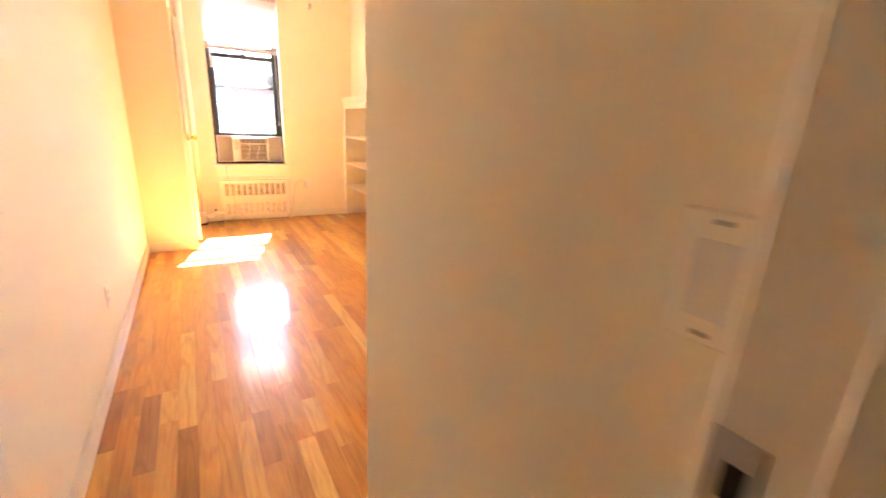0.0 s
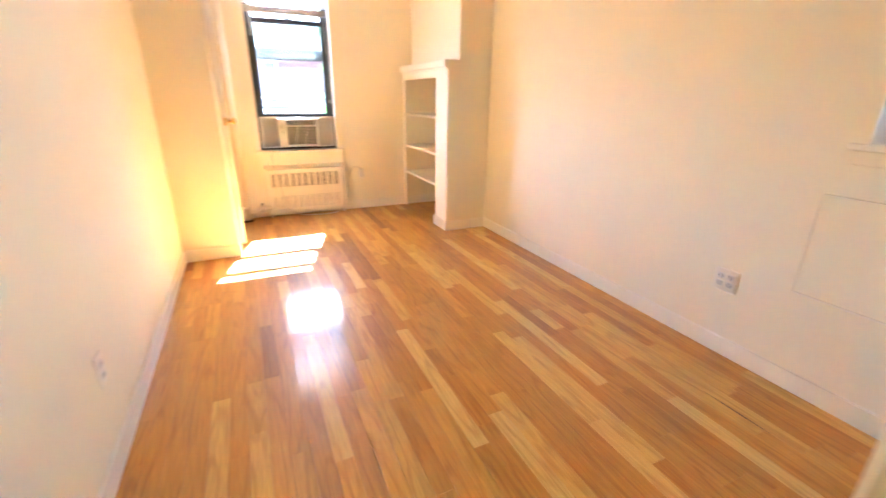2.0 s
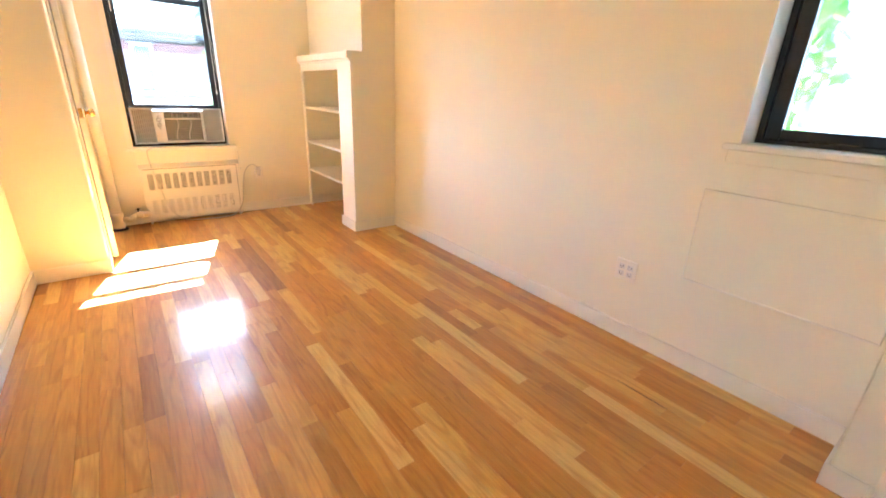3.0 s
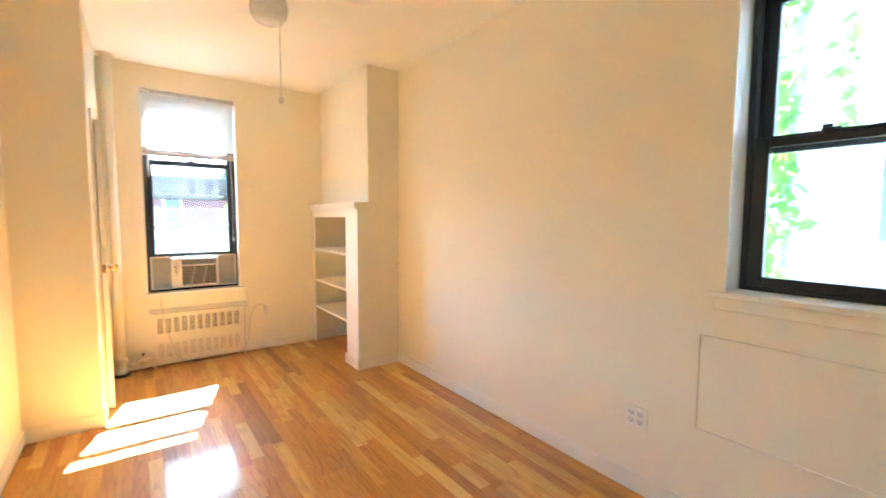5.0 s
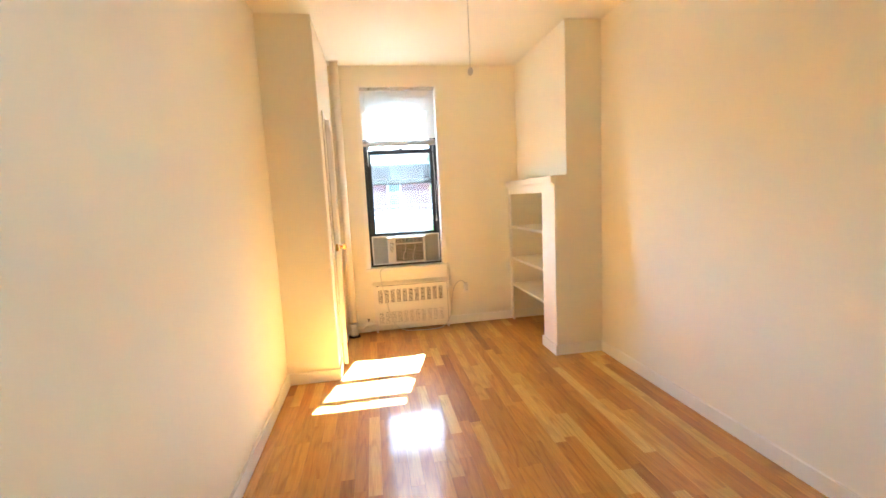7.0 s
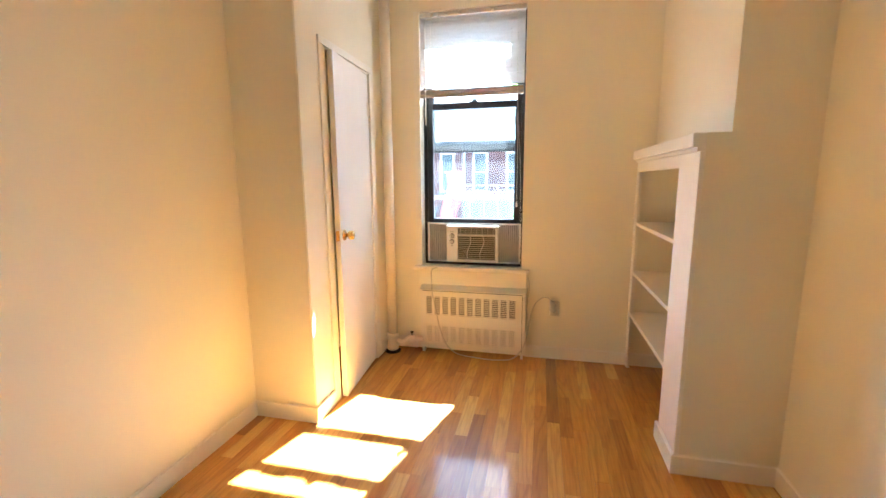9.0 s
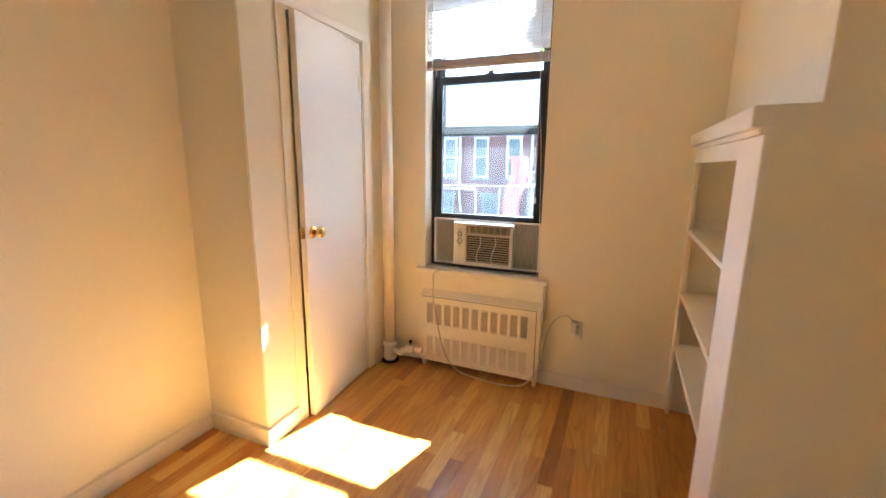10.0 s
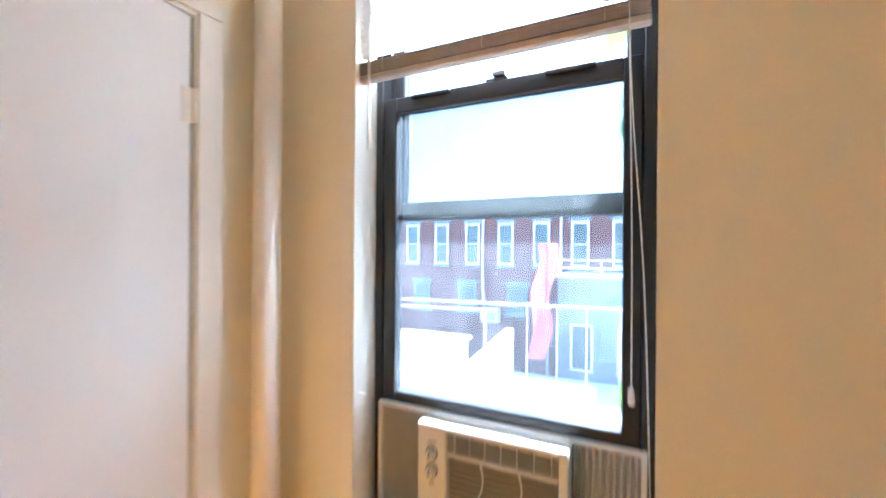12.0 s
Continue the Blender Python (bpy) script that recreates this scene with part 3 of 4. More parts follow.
part("tee", lathe([(0.04, 0.012), (0.045, 0.02), (0.045, 0.045), (0.041, 0.05), (0.041, 0.115), (0.047, 0.12), (0.047, 0.145), (0.036, 0.15)], 28), PIPEPAINT, riser, "painted cast-iron tee")
part("ceiling_collar", lathe([(0.06, H - 0.012), (0.055, H - 0.004), (0.05, H)], 28), PIPEPAINT, riser)
# black ring stands in for the shadowy hole round the pipe
part("floor_shade_ring", lathe([(0.062, 0.0), (0.062, 0.006), (0.046, 0.016)], 28), DARK, riser, "black ring for the shadowy hole at the pipe's foot")
part("branch", tube([(0.02, 0.0, 0.085), (0.06, -0.005, 0.085), (0.09, -0.01, 0.078), (0.12, -0.004, 0.10), (0.15, 0.006, 0.112), (0.245, 0.012, 0.11)], 0.022, 14), PIPEPAINT, riser)
v = part("valve", lathe([(0.028, 0.135), (0.03, 0.145), (0.03, 0.18), (0.028, 0.19)], 18, (0.0, 0.006, 0.11), "x"), PIPEPAINT, riser)
part("handwheel", lathe([(0.005, 0.0), (0.005, 0.022), (0.012, 0.024), (0.012, 0.03), (0.003, 0.032)], 14, (0.155, 0.012, 0.135)), DARK, v)

# ---------------------------------------------------------------- air conditioner
ac = thing("air_conditioner", "white window air conditioner with grey accordion side panels", "air conditioner", at=(0.859, 0.055, 0.703))
AW, AH = 0.398, 0.283
part("case", boxes([(0.0005, AW - 0.0005, 0.02, 0.50, 0.0, AH)], 0.002, 2), PLASTIC, ac)
grille = part("front_panel", boxes([(0.0, 0.085, -0.012, 0.02, 0.0, AH)], 0.003), PLASTIC, ac, "white plastic control panel")
for name, b in (("side_stile", (AW - 0.022, AW, -0.012, 0.02, 0.0, AH)), ("bottom_rail", (0.085, AW - 0.022, -0.012, 0.02, 0.0, 0.022)), ("upper_rail", (0.085, AW - 0.022, -0.012, 0.02, AH - 0.018, AH)), ("middle_rail", (0.085, AW - 0.022, -0.01, 0.02, AH - 0.078, AH - 0.068))):
    part(name, boxes([b], 0.003), PLASTIC, grille)
# near-black board: the shade behind the louvres is put into its colour
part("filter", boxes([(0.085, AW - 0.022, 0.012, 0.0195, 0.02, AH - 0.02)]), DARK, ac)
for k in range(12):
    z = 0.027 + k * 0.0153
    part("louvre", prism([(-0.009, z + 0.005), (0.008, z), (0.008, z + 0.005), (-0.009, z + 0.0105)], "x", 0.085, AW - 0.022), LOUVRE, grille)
for fx in (0.175, 0.275):
    pts = [(fx - 0.012 * math.sin(k / 8 * math.pi * 2) + 0.01 * (k / 8 - 0.5), -0.0115, 0.02 + k / 8 * 0.19) for k in range(9)]
    part("rib", tube(pts, 0.0028, 6, 3), PLASTIC, grille)
for k in range(4):
    z = AH - 0.066 + k * 0.0125
    part("vent_blade", prism([(-0.008, z), (0.01, z + 0.004), (0.01, z + 0.007), (-0.008, z + 0.003)], "x", 0.085, AW - 0.022), PLASTIC2, grille)
for k in range(7):
    x = 0.105 + k * 0.042
    part("vane", boxes([(x, x + 0.003, -0.006, 0.011, AH - 0.066, AH - 0.02)]), PLASTIC, grille)
for kz in (0.205, 0.160):
    kn = part("control_knob", lathe([(0.0145, -0.012), (0.0145, -0.016), (0.012, -0.017), (0.0112, -0.028), (0.004, -0.029)], 22, (0.043, 0, kz), "y"), PLASTIC, grille)
    part("pointer", boxes([(0.0415, 0.0445, -0.0335, -0.028, kz - 0.010, kz + 0.010)]), PLASTIC2, kn)
    part("dial_ring", lathe([(0.0188, -0.0118), (0.0188, -0.0128), (0.0146, -0.0128)], 22, (0.043, 0, kz), "y"), DIAL, kn)
part("badge", boxes([(0.03, 0.056, -0.0135, -0.0115, 0.232, 0.238)]), PLASTIC2, grille)
part("button", boxes([(0.037, 0.049, -0.0145, -0.0115, 0.122, 0.134)], 0.001), PLASTIC2, grille)
part("base_pan", boxes([(0.02, AW - 0.02, -0.002, 0.48, -0.016, 0.0)]), DARK, ac, "dark steel base pan")
part("top_rail", boxes([(-0.01, AW + 0.01, 0.03, 0.05, AH, AH + 0.017)], 0.002), PLEAT, ac)
part("seal_strip", boxes([(0.022, AW - 0.022, 0.030, 0.05, -0.0275, -0.0162)]), BLACK, ac, "black foam seal strip")
for x0, x1 in ((-0.161, 0.014), (AW - 0.014, AW + 0.163)):
    fr = part("side_panel", ring(x0, x1, -0.008, AH + 0.017, 0.030, 0.044, 0.012, 0.012, 0.012, 0.012, 0.0015), PLASTIC, ac, "white framed accordion panel")
    part("seal_strip", boxes([(x0 - (0.017 if x0 > 0 else 0), x1 + (0.017 if x0 < 0 else 0), 0.030, 0.05, -0.0275, -0.0085)], 0.002), BLACK, ac, "black foam seal strip")
    w = x1 - x0 - 0.024
    m = 10
    zig = [(x0 + 0.012 + w * k / (2 * m), 0.031 if k % 2 else 0.0445) for k in range(2 * m + 1)]
    bm = prism(zig + [(x1 - 0.012, 0.047), (x0 + 0.012, 0.047)], "z", 0.003, AH + 0.006)
    part("pleats", bm, PLEAT, fr, "grey pleated vinyl")

# ---------------------------------------------------------------- venetian blind
random.seed(7)
blind = thing("window_blind", "white venetian blind half raised, its slats stacked at the bottom", "blind", at=(0.664, 0.03, 0))
BW = 0.768
part("head_rail", boxes([(0.012, BW - 0.002, -0.018, 0.018, 2.476, 2.505)], 0.002), STEEL, blind, "metal head rail")
slat_bm = bmesh.new()
prof = [(-0.0125, -0.0035), (-0.006, 0.0), (0.0, 0.0012), (0.006, 0.001), (0.0125, -0.0005)]
va = []
for x in (0.0, BW - 0.014):
    va.append([slat_bm.verts.new((x, y * math.cos(-1.2) - zz * math.sin(-1.2), y * math.sin(-1.2) + zz * math.cos(-1.2))) for y, zz in prof])
for k in range(len(prof) - 1):
    slat_bm.faces.new((va[0][k], va[1][k], va[1][k + 1], va[0][k + 1]))
bmesh.ops.solidify(slat_bm, geom=slat_bm.faces[:], thickness=0.0005)
slat_me = bpy.data.meshes.new("slat")
slat_bm.to_mesh(slat_me)
slat_bm.free()
slat_me.materials.append(SLAT)
for k in range(23):
    s = new("slat", slat_me)
    s.parent = blind
    s.location = (0.007 - 0.0004 * (k % 3), 0.0, 2.464 - k * 0.0206)
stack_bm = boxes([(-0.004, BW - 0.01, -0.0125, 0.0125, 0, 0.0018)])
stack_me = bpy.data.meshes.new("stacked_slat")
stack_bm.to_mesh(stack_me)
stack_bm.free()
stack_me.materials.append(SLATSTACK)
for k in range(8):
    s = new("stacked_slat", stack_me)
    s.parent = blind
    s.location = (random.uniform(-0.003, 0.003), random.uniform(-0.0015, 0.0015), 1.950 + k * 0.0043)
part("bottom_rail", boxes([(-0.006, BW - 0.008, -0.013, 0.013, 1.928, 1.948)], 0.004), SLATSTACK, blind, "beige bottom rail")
for x in (0.09, BW / 2, BW - 0.1):
    part("ladder_tape", tube([(x, -0.014, 2.46), (x, -0.015, 2.2), (x, -0.015, 1.95)], 0.0012, 5, 3), TRIM, blind)
    part("ladder_tape", tube([(x + 0.012, 0.014, 2.46), (x + 0.012, 0.015, 2.2), (x + 0.012, 0.015, 1.95)], 0.0012, 5, 3), TRIM, blind)
part("wand", tube([(0.05, -0.022, 2.46), (0.052, -0.026, 2.1), (0.053, -0.026, 1.73)], 0.0042, 8, 3), OPAL, blind, "clear tilt wand")
part("pull_cord", tube([(BW - 0.06, -0.02, 2.46), (BW - 0.05, -0.026, 1.9), (BW - 0.043, -0.03, 1.5), (BW - 0.042, -0.03, 1.17)], 0.0013, 6, 4), TRIM, blind)
c = part("pull_cord", tube([(BW - 0.055, -0.02, 2.46), (BW - 0.048, -0.024, 1.85), (BW - 0.02, -0.03, 1.4), (BW - 0.006, -0.032, 0.95), (BW - 0.004, -0.034, 0.70)], 0.0013, 6, 4), TRIM, blind)
part("tassel", lathe([(0.003, 1.172), (0.006, 1.165), (0.0075, 1.14), (0.006, 1.135)], 12, (BW - 0.042, -0.03, 0)), OPAL, blind)

# ---------------------------------------------------------------- ceiling fan
fan = thing("ceiling_fan", "white five-blade ceiling fan with a globe lamp and pull chains", "ceiling fan", at=(1.168, -2.44, 0))
part("motor_housing", lathe([(0.09, H), (0.09, 2.69), (0.08, 2.685), (0.108, 2.665), (0.114, 2.62), (0.108, 2.575), (0.07, 2.55), (0.05, 2.545)], 32), FANBODY, fan)
part("vent_band", lathe([(0.1155, 2.632), (0.1165, 2.625), (0.1165, 2.612), (0.1155, 2.605)], 32), STEEL, fan)
part("switch_housing", lathe([(0.05, 2.55), (0.052, 2.54), (0.052, 2.49), (0.046, 2.475), (0.056, 2.468), (0.056, 2.45), (0.048, 2.445)], 28), FANBODY, fan)
part("globe", lathe([(0.046, 2.448), (0.056, 2.44), (0.079, 2.41), (0.086, 2.38), (0.083, 2.345), (0.067, 2.317), (0.04, 2.302), (0.006, 2.298)], 32), OPAL, fan, "opal glass globe, unlit")
for k in range(5):
    a = radians(1 + 72 * k)
    outline = [(0.19, -0.042), (0.22, -0.054), (0.48, -0.066), (0.525, -0.058), (0.55, -0.02), (0.55, 0.02), (0.525, 0.058), (0.48, 0.066), (0.22, 0.054), (0.19, 0.042)]
    bm = prism(outline, "z", -0.003, 0.003)
    turn = Matrix.Rotation(a, 4, "Z") @ Matrix.Translation((0, 0, 2.575)) @ Matrix.Rotation(radians(-11), 4, "X")
    bmesh.ops.transform(bm, matrix=turn, verts=bm.verts[:])
    bl = part("blade", bm, BLADE, fan)
    for side in (1, -1):
        bm = tube([(0.085, 0.0, 2.562), (0.12, 0.0, 2.552), (0.16, 0.006 * side, 2.558), (0.21, 0.026 * side, 2.569 - 0.005 * side)], 0.006, 8, 4)
        bmesh.ops.transform(bm, matrix=Matrix.Rotation(a, 4, "Z"), verts=bm.verts[:])
        part("blade_iron", bm, STEEL, bl)
for dx, dy, zz in ((0.05, 0.012, 1.962), (0.035, -0.045, 1.942)):
    ch = part("pull_chain", tube([(dx, dy, 2.475), (dx, dy, 2.2), (dx, dy, zz)], 0.0016, 6, 3), STEEL, fan)
    part("bob", lathe([(0.003, zz + 0.012), (0.011, zz + 0.004), (0.013, zz - 0.006), (0.009, zz - 0.016), (0.002, zz - 0.02)], 14, (dx, dy, 0)), STEEL, ch)

# ---------------------------------------------------------------- outlets, switch, cover panel
def outlet(label, gangs, m):
    """A plate in the xz plane that faces -y."""
    o = thing("wall_outlet", label, "outlet")
    half = 0.035 if gangs == 1 else 0.058
    part("plate", boxes([(-half, half, -0.006, 0.0, -0.058, 0.058)], 0.003), TRIM, o)
    for gx in ([0] if gangs == 1 else [-0.023, 0.023]):
        for gz in (-0.0195, 0.0195):
            r = part("receptacle", boxes([(gx - 0.0165, gx + 0.0165, -0.0085, -0.006, gz - 0.014, gz + 0.014)], 0.001), PLASTIC, o)
            # slots are near-black boxes on the face, painting the shade of holes
            part("slot", boxes([(gx - 0.008, gx - 0.0058, -0.009, -0.008, gz - 0.004, gz + 0.006), (gx + 0.0058, gx + 0.008, -0.009, -0.008, gz - 0.004, gz + 0.006), (gx - 0.002, gx + 0.002, -0.009, -0.008, gz - 0.011, gz - 0.007)]), DARK, r)
    o.matrix_basis = m
    return o


outlet("white four-socket outlet plate on the cream wall", 2, pose(W, -3.546, 0.382, 0, 0, -90))
outlet("white duplex outlet on the cream wall above the baseboard", 1, pose(0, -3.155, 0.35, 0, 0, 90))
outlet("white outlet with a cord adapter beside the radiator cover", 1, pose(1.68, 0, 0.39))

switch = thing("light_switch", "white rocker light switch on a plain wall plate", "light switch", at=(PX, -5.468, 1.118))
part("plate", boxes([(-0.006, 0.0, -0.036, 0.036, -0.058, 0.058)], 0.003), TRIM, switch)
part("rocker", prism([(-0.0165, -0.033), (0.0165, -0.033), (0.0165, 0.033), (-0.0165, 0.033)], "x", -0.0095, -0.006), PLASTIC, switch)
for sz in (-0.048, 0.048):
    part("screw", boxes([(-0.0068, -0.006, -0.008, 0.008, sz - 0.002, sz + 0.002)]), PLASTIC2, switch)

sleeve = thing("sleeve_cover", "cream painted cover board over an old wall opening", "cover panel", at=(W, -4.165, 0.659))
part("board", boxes([(-0.022, 0.0, -0.34, 0.34, -0.212, 0.212)], 0.005, 3), WALL, sleeve)
part("edge_bead", boxes([(-0.026, -0.02, -0.338, 0.338, -0.213, -0.205), (-0.025, -0.021, -0.338, -0.334, -0.205, 0.213), (-0.025, -0.021, 0.334, 0.338, -0.205, 0.213), (-0.025, -0.021, -0.334, 0.334, 0.209, 0.213)], 0.001), TRIM, sleeve)

# ---------------------------------------------------------------- power cord
cord = thing("power_cord", "grey power cord running from the air conditioner to an outlet", "cord", at=(0, 0, 0))
part("cable", tube([(0.89, 0.03, 0.672), (0.85, -0.01, 0.668), (0.79, -0.045, 0.668), (0.762, -0.062, 0.645), (0.765, -0.07, 0.57), (0.775, -0.094, 0.48), (0.80, -0.096, 0.36), (0.83, -0.096, 0.22), (0.88, -0.10, 0.09), (0.97, -0.11, 0.02), (1.12, -0.13, 0.008), (1.28, -0.14, 0.008), (1.40, -0.125, 0.03), (1.475, -0.09, 0.13), (1.50, -0.06, 0.27), (1.53, -0.04, 0.40), (1.58, -0.03, 0.465), (1.63, -0.028, 0.475), (1.664, -0.03, 0.445)], 0.0042, 8, 7), CORD, cord)
part("adapter", boxes([(1.648, 1.684, -0.05, -0.0095, 0.375, 0.45)], 0.006, 2), PLASTIC, cord, "white plug adapter")
part("junction", boxes([(1.49, 1.50, -0.072, -0.052, 0.44, 0.455)], 0.002), PLASTIC, cord)
part("loose_cable", tube([(1.49, -0.05, 0.62), (1.50, -0.03, 0.55), (1.485, -0.02, 0.42), (1.482, -0.02, 0.25), (1.484, -0.02, 0.12)], 0.002, 6, 4), CORD, cord)

# ---------------------------------------------------------------- outdoors
fixed("ground", boxes([(-400, 400, -400, 400, -4.2, -3.8)]), CONCRETE, "pale concrete back yards", "ground")
fixed("exterior_wall", boxes([(-6.0, -0.16, 0.0, 0.24, -3.8, 6.0), (W + 0.31, 2.95, 0.0, 0.24, -3.8, 6.0), (-0.15, W + 0.30, 0.0, 0.24, 2.92, 6.0), (-0.15, W + 0.30, 0.02, 0.24, -3.8, -0.21)]), BRICK, "red brick back wall of this house", "wall")


def far_window_unit(house, x, z0, z1, y, w=0.68, storm=True):
    paint = WHITEFRAME if storm else SIDING
    f = part("window", ring(x - w / 2, x + w / 2, z0, z1, y - 0.07, y + 0.02, 0.09, 0.09, 0.09, 0.1, 0.0), paint, house, "tall white-framed sash window" if storm else "grey barred window")
    zm = (z0 + z1) / 2
    part("meeting_rail", boxes([(x - w / 2 + 0.09, x + w / 2 - 0.09, y - 0.06, y + 0.01, zm - 0.03, zm + 0.03)]), paint, f)
    part("pane", boxes([(x - w / 2 + 0.09, x + w / 2 - 0.09, y - 0.01, y + 0.005, z0 + 0.09, z1 - 0.1)]), DARKGLASS, f)
    part("sill", boxes([(x - w / 2 - 0.1, x + w / 2 + 0.1, y - 0.12, y + 0.02, z0 - 0.1, z0)]), SIDING, f)
    part("lintel", boxes([(x - w / 2 - 0.1, x + w / 2 + 0.1, y - 0.03, y + 0.02, z1, z1 + 0.16)]), SIDING, f)


FY = 16.0
house = thing("brick_row_house", "red brick row house with tall narrow white windows across the yards", "house", at=(0, 0, 0))
part("wall", boxes([(-22, 12, FY, FY + 8, -3.8, 2.9)]), BRICK, house)
part("cornice", boxes([(-22, 12, FY - 0.35, FY + 0.2, 2.9, 3.02), (-22, 12, FY - 0.12, FY, 2.83, 2.9)], 0.02), SIDING, house, "dark bracketed cornice")
part("roof", boxes([(-22, 12, FY + 0.2, FY + 8, 2.9, 2.98)]), TAR, house)
for k in range(-8, 6):
    far_window_unit(house, -5.66 + 1.498 * k, 0.79, 2.57, FY)
for k in range(-5, 4):
    far_window_unit(house, -5.9 + 2.25 * k, -1.25, -0.05, FY, 0.85, False)
part("downpipe", tube([(-5.15, FY - 0.1, 2.8), (-5.15, FY - 0.1, 0), (-5.05, FY - 0.1, -0.8)], 0.06, 10, 3), WHITEFRAME, house)
part("downpipe", tube([(-1.88, FY - 0.1, 2.8), (-1.88, FY - 0.1, 0), (-1.88, FY - 0.1, -3.8)], 0.05, 10, 3), WHITEFRAME, house)
unit = thing("condenser_unit", "white outdoor condenser unit fixed to the brick wall", "air conditioner", at=(-4.75, FY - 0.22, -1.3))
part("case", boxes([(-0.38, 0.38, -0.16, 0.2, -0.3, 0.3)], 0.02), WHITEFRAME, unit)
part("fan_guard", lathe([(0.22, -0.165), (0.22, -0.18), (0.16, -0.185), (0.03, -0.19)], 24, (0.08, 0, 0), "y"), GALV, unit)

ext = thing("rear_extension", "blue-grey sided rear extension with a white railing on its roof", "house", at=(0.6, 13.0, 0))
part("wall", boxes([(-2.0, 3.5, 0, 3.0, -3.8, 0.55)]), SIDING, ext)
part("roof", boxes([(-2.1, 3.6, -0.1, 3.0, 0.55, 0.65)]), TAR, ext)
for z in (0.85, 1.1):
    part("rail", boxes([(-2.0, 3.5, 0.0, 0.05, z, z + 0.05)]), WHITEFRAME, ext)
for k in range(5):
    part("post", boxes([(-2.0 + k * 1.3, -1.94 + k * 1.3, 0.0, 0.05, 0.65, 1.15)]), WHITEFRAME, ext)
for wx in (-1.6, -0.2, 1.4):
    f = part("window", ring(wx, wx + 0.7, -2.4, -0.9, -0.04, 0.02, 0.07, 0.07, 0.07, 0.07, 0.0), WHITEFRAME, ext)
    part("pane", boxes([(wx + 0.07, wx + 0.63, -0.01, 0.01, -2.33, -0.97)]), DARKGLASS, f)

# pink tarp hung as a wavy strip
bm = bmesh.new()
va = []
for k in range(15):
    z = 1.4 - k * 0.26
    dx = 0.10 * math.sin(k * 0.75) - 0.02 * k
    va.append([bm.verts.new((dx + u, 0.05 * math.sin(k * 1.3 + u * 6), z)) for u in (-0.30, -0.1, 0.1, 0.30)])
for a, b in zip(va, va[1:]):
    for k in range(3):
        bm.faces.new((a[k], a[k + 1], b[k + 1], b[k])).smooth = True
bmesh.ops.solidify(bm, geom=bm.faces[:], thickness=0.02)
tarp = tagged(mesh_object("hanging_tarp", bm, PINK), "faded pink tarp hanging down beside the extension", "tarp")
tarp.location = (-1.57, 12.2, 0.25)
tp = thing("tarp_post", "grey pole holding the pink tarp", "pole", at=(-1.57, 12.28, 0))
part("pole", lathe([(0.04, -3.8), (0.04, 1.68)], 12), GALV, tp)

# fire escape balcony right outside the far window
escape = thing("fire_escape", "pale painted steel fire escape balcony outside the window", "fire escape", at=(0, 0, 0))
part("platform_frame", boxes([(-0.45, 1.70, 1.14, 1.18, 0.16, 0.22), (-0.45, 1.70, 0.24, 0.28, 0.16, 0.22), (-0.45, -0.41, 0.28, 1.14, 0.16, 0.22), (1.66, 1.70, 0.28, 1.14, 0.16, 0.22)]), GALV, escape)
for k in range(9):
    part("slat", boxes([(-0.41, 1.66, 0.32 + k * 0.09, 0.355 + k * 0.09, 0.195, 0.205)]), GALV, escape)
part("top_rail", tube([(-0.43, 1.16, 1.150), (0.2, 1.16, 1.160), (0.9, 1.16, 1.172), (1.68, 1.16, 1.185)], 0.0085, 10, 3), GALV, escape, "pale painted top rail")
part("ladder_guard", tube([(-0.43, 1.06, 1.125), (0.3, 1.06, 1.137), (0.60, 1.06, 1.143), (0.645, 1.06, 1.135), (0.66, 1.06, 1.10), (0.66, 1.06, 0.7), (0.66, 1.06, 0.2)], 0.008, 10, 4), GALV, escape, "pale bent guard rail")
for x in (0.85, 1.0, 1.14, 1.29, 1.44):
    part("baluster", lathe([(0.005, 0.22), (0.005, 1.17)], 8, (x, 1.16, 0)), GALV, escape)
for x, y in ((-0.43, 1.16), (1.68, 1.16), (-0.43, 1.06)):
    part("post", boxes([(x - 0.014, x + 0.014, y - 0.014, y + 0.014, 0.2, 1.16 if y > 1.1 else 1.125)]), GALV, escape)
for x in (-0.43, 1.68):
    part("side_rail", tube([(x, 0.24, 1.15), (x, 0.7, 1.155), (x, 1.15, 1.16)], 0.012, 8, 3), GALV, escape)
    part("brace", tube([(x, 0.25, -0.5), (x, 0.7, -0.15), (x, 1.15, 0.17)], 0.014, 8, 3), GALV, escape)

terrace = thing("roof_terrace", "silver coated low roof below the window", "roof", at=(0, 0, 0))
part("deck", boxes([(-9, 4.5, 6.5, 12.0, -2.6, -2.4)]), TAR, terrace)
part("wall", boxes([(-9, 4.5, 6.5, 12.0, -3.8, -2.6)]), STUCCO, terrace)
part("parapet", prism([(6.6, -2.4), (11.8, -2.4), (11.8, -1.0), (6.6, -1.6)], "x", -2.75, -2.5), STUCCO, terrace, "white sloping parapet")
shed = thing("roof_bulkhead", "white painted bulkhead on the low roof", "shed", at=(-4.4, 9.4, -2.4))
part("wall", boxes([(-1.1, 1.0, -0.6, 0.9, 0, 1.25)]), STUCCO, shed)
part("roof", boxes([(-1.2, 1.1, -0.7, 1.0, 1.25, 1.35)], 0.02), TAR, shed)
boxy = thing("vent_box", "white metal ventilation box on the low roof", "vent", at=(0.6, 7.4, -2.4))
part("case", boxes([(-0.5, 0.5, -0.4, 0.4, 0, 0.55)], 0.02), WHITEFRAME, boxy)
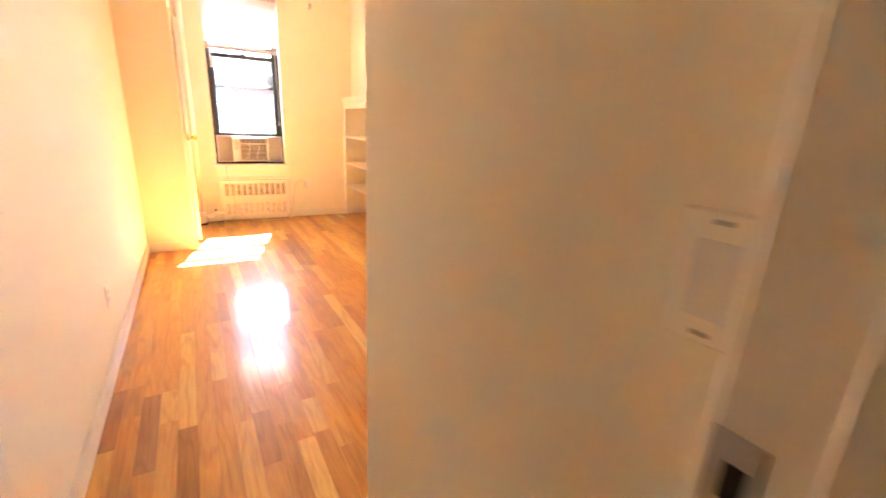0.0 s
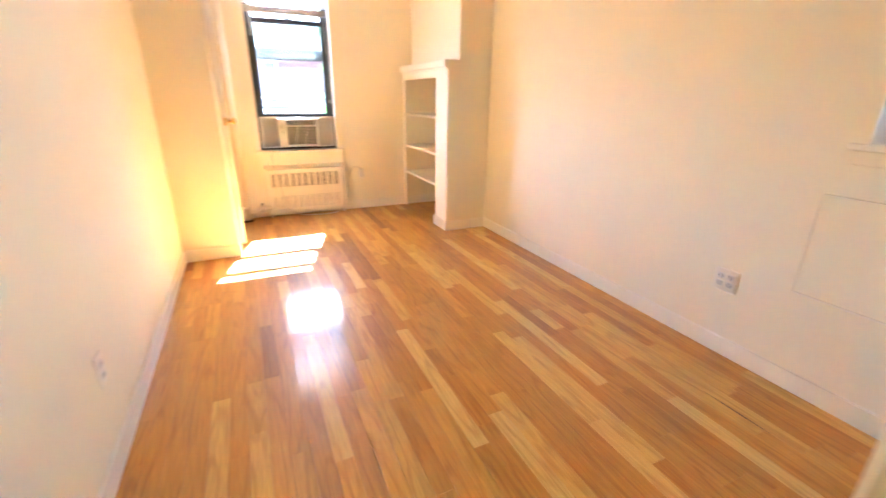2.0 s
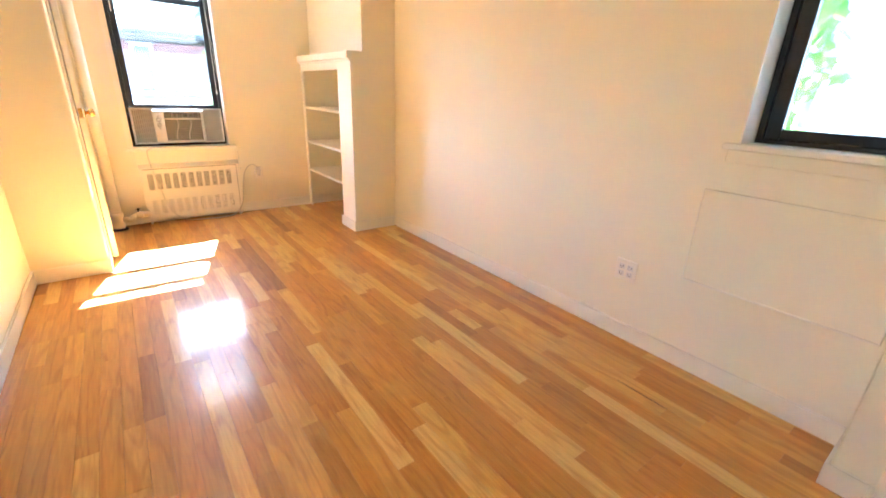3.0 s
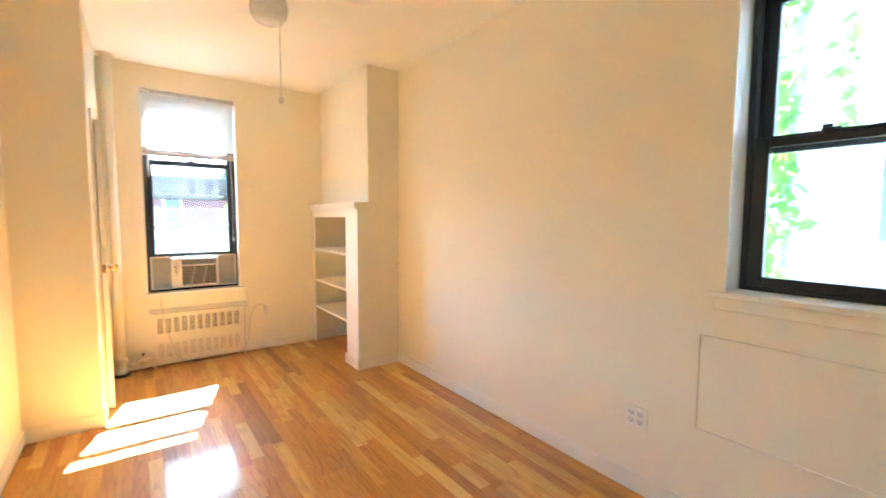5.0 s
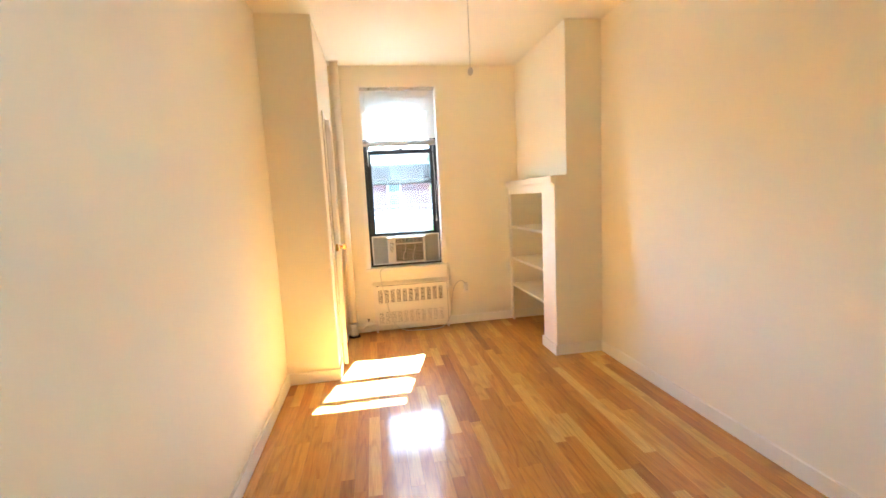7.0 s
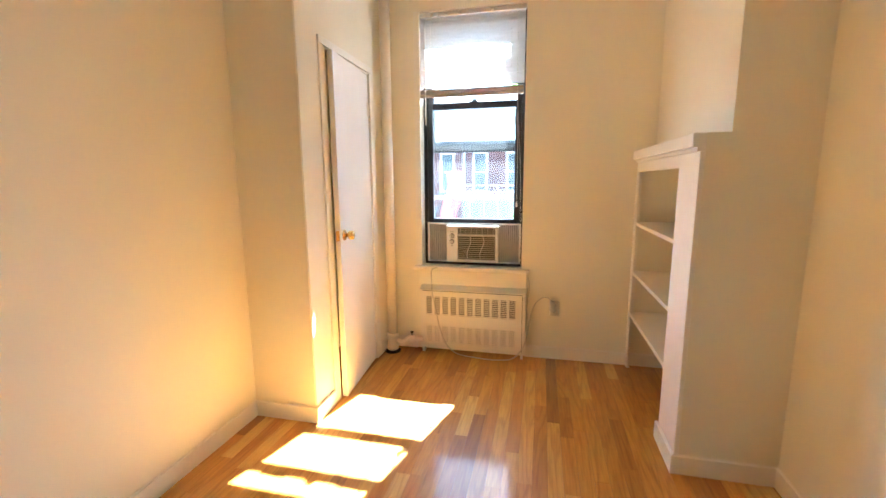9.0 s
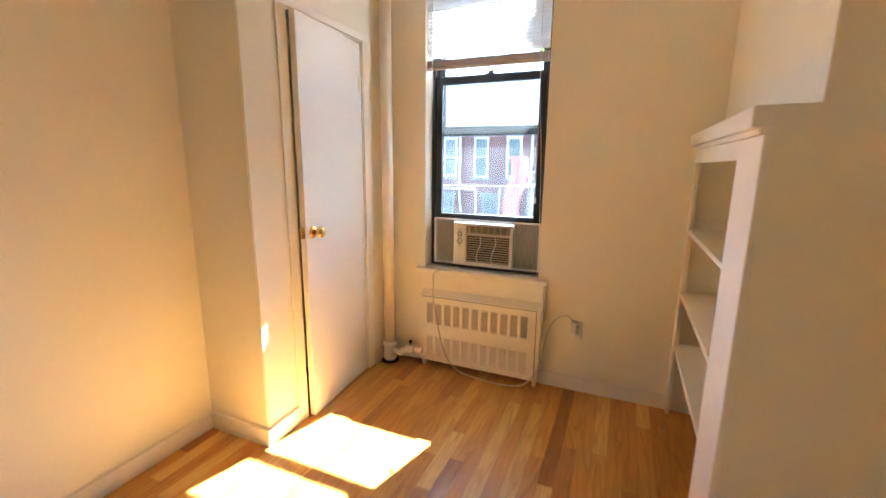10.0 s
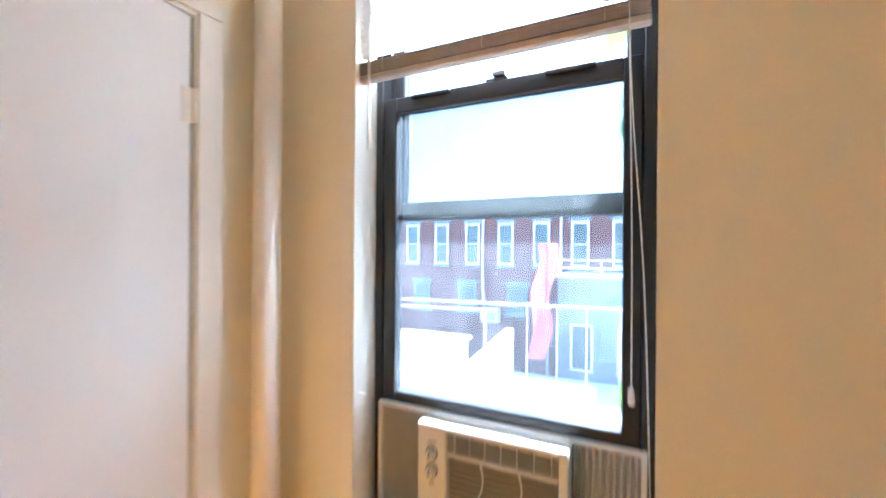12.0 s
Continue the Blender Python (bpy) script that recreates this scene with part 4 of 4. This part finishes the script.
part("lid", boxes([(-0.56, 0.56, -0.46, 0.46, 0.55, 0.62)], 0.02), GALV, boxy)

nb = thing("neighbour_house", "white painted neighbouring house close to the side window", "house", at=(5.6, -3.0, 0))
part("wall", boxes([(0, 5, -6.5, 2.4, -3.8, 5.2)]), STUCCO, nb)
for wy in (-1.35, -3.8):
    for wz in (1.12, -2.4):
        f = part("window", boxes([(-0.05, 0.02, wy - 0.5, wy - 0.43, wz, wz + 1.6), (-0.05, 0.02, wy + 0.43, wy + 0.5, wz, wz + 1.6), (-0.05, 0.02, wy - 0.43, wy + 0.43, wz, wz + 0.07), (-0.05, 0.02, wy - 0.43, wy + 0.43, wz + 1.53, wz + 1.6), (-0.045, 0.02, wy - 0.43, wy + 0.43, wz + 0.77, wz + 0.83)]), WHITEFRAME, nb, "white sash window")
        part("pane", boxes([(-0.02, 0.01, wy - 0.43, wy + 0.43, wz + 0.07, wz + 1.53)]), DARKGLASS, f)
part("coping", boxes([(-0.1, 5.1, -6.6, 2.5, 5.2, 5.35)]), CONCRETE, nb)

# ivy on a downpipe outside the side window
ivy_pipe = thing("downpipe", "grey downpipe overgrown with ivy outside the window", "pipe", at=(3.44, -3.88, 0))
part("pipe", lathe([(0.05, -3.8), (0.05, 4.5)], 14), GALV, ivy_pipe)
for z in (-1.5, 0.3, 2.1, 3.9):
    part("bracket", boxes([(-0.06, 0.06, -0.06, 0.06, z, z + 0.03)], 0.004), GALV, ivy_pipe)


def ivy_plant(base, z0, z1, spread, count, seed):
    rng = random.Random(seed)
    iv = thing("ivy", "bright green ivy climbing and hanging in the light", "ivy", "ivy by the side window", at=base)
    for s in range(3 if count > 100 else 1):
        pts = [(rng.uniform(-0.05, 0.05), rng.uniform(-0.07, 0.07), z0 + (z1 - z0) * k / 8) for k in range(9)]
        part("stem", tube(pts, 0.003, 6, 3), STEM, iv)
    verts, faces = [], []
    shape = ((0, -0.10), (0.18, -0.05), (0.48, 0.02), (0.30, 0.25), (0.40, 0.55), (0.18, 0.62), (0, 1.0), (-0.18, 0.62), (-0.40, 0.55), (-0.30, 0.25), (-0.48, 0.02), (-0.18, -0.05))
    for _ in range(count):
        c = Vector((rng.gauss(-0.03, spread[0]), rng.gauss(-0.02, spread[1]), rng.uniform(z0, z1)))
        size = rng.uniform(0.045, 0.115)
        m = Matrix.Translation(c) @ Euler((radians(rng.gauss(150, 30)), radians(rng.gauss(0, 25)), radians(-90 + rng.gauss(0, 45)))).to_matrix().to_4x4()
        i0 = len(verts)
        for u, v in shape:
            verts.append(m @ Vector((u * size, 0.12 * size * (1 - abs(v - 0.4)) - 0.25 * abs(u) * size, v * size)))
        verts.append(m @ Vector((0, 0.10 * size, 0.3 * size)))
        for k in range(12):
            faces.append((i0 + k, i0 + (k + 1) % 12, i0 + 12))
    me = bpy.data.meshes.new("leaves")
    me.from_pydata(verts, [], faces)
    me.materials.append(LEAF)
    lv = new("leaves", me)
    lv.parent = iv
    tagged(lv, "bright green lobed ivy leaves", kind="stuff")


ivy_plant((3.31, -3.835, 0), -3.8, 3.6, (0.05, 0.05), 1000, 3)
ivy_plant((3.36, -4.08, 0), 1.76, 3.9, (0.012, 0.022), 56, 5)
ivy_plant((3.9, -4.25, 0), -3.8, 1.10, (0.1, 0.16), 330, 8)
ivy_plant((1.475, 0.33, 0), -3.8, 2.7, (0.045, 0.04), 240, 14)

# ---------------------------------------------------------------- oak strips, the pieces of the floor
STRIP = 0.068
LENGTHS = (0.24, 0.33, 0.42, 0.5, 0.62, 0.74, 0.9, 1.15)


def strip_faces(w, length, top=0.0, low=-0.0175, c=0.00022):
    hw = w / 2 - 0.0003
    v = []
    for z, inset in ((low, 0.0), (top - c, 0.0), (top, c)):
        v += [(-hw + inset, 0.0003 + inset, z), (hw - inset, 0.0003 + inset, z), (hw - inset, length - 0.0003 - inset, z), (-hw + inset, length - 0.0003 - inset, z)]
    f = [(8, 9, 10, 11)]
    for a in (0, 4):
        f += [(a + k, a + (k + 1) % 4, a + 4 + (k + 1) % 4, a + 4 + k) for k in range(4)]
    return v, f


strip_meshes = {}
rest_v, rest_f = [], []
rng = random.Random(11)


def strip_mesh(length):
    key = round(length, 3)
    if key not in strip_meshes:
        me = bpy.data.meshes.new("plank")
        v, f = strip_faces(STRIP, length)
        me.from_pydata(v, [], f)
        me.materials.append(OAK)
        strip_meshes[key] = me
    return strip_meshes[key]


rows_n = int(W / STRIP)
made = 0
for i in range(rows_n + 1):
    w = STRIP if i < rows_n else W - rows_n * STRIP
    x = i * STRIP + w / 2
    y = -7.64 - rng.uniform(0, 0.5)
    while y < -0.02:
        length = rng.choice(LENGTHS)
        if y + length > -0.2:
            length = 0.0 - y
        hidden = x > 0.95 and y + length < PY - 0.05
        if y > -6.0 and not hidden and made < 300 and i < rows_n:
            p = new("plank", strip_mesh(length))
            p.parent = floor
            p.location = (x, y, 0)
            p.rotation_euler = (0, radians(rng.gauss(0, 0.06)), 0)
            made += 1
        else:
            v, f = strip_faces(w, length)
            o = len(rest_v)
            tilt = radians(rng.gauss(0, 0.06))
            rest_v += [(a + x, b + y, c - a * tilt) for a, b, c in v]
            rest_f += [tuple(o + q for q in face) for face in f]
        y += length
me = bpy.data.meshes.new("plank_rest")
me.from_pydata(rest_v, [], rest_f)
me.materials.append(OAK_REST)
rest = new("plank_rest", me)
rest.parent = floor
tagged(rest, "varnished oak strips", kind="stuff")

# a long dark mineral streak in one strip near the east wall
streak = bmesh.new()
edge = [(0.0, 0.0), (0.003, 0.05), (0.006, 0.12), (0.005, 0.19), (0.003, 0.25), (0.0005, 0.3)]
lo = [streak.verts.new((u * 0.4, v, 0.0006)) for u, v in edge]
hi = [streak.verts.new((-u, v, 0.0006)) for u, v in edge]
for k in range(len(edge) - 1):
    if k == 0:
        streak.faces.new((lo[0], lo[1], hi[1], hi[0]))
    else:
        streak.faces.new((lo[k], lo[k + 1], hi[k + 1], hi[k]))
bmesh.ops.solidify(streak, geom=streak.faces[:], thickness=0.0004)
part("dark_streak", streak, MINERAL, floor, "dark mineral streak in the oak").location = (2.245, -4.07, 0)
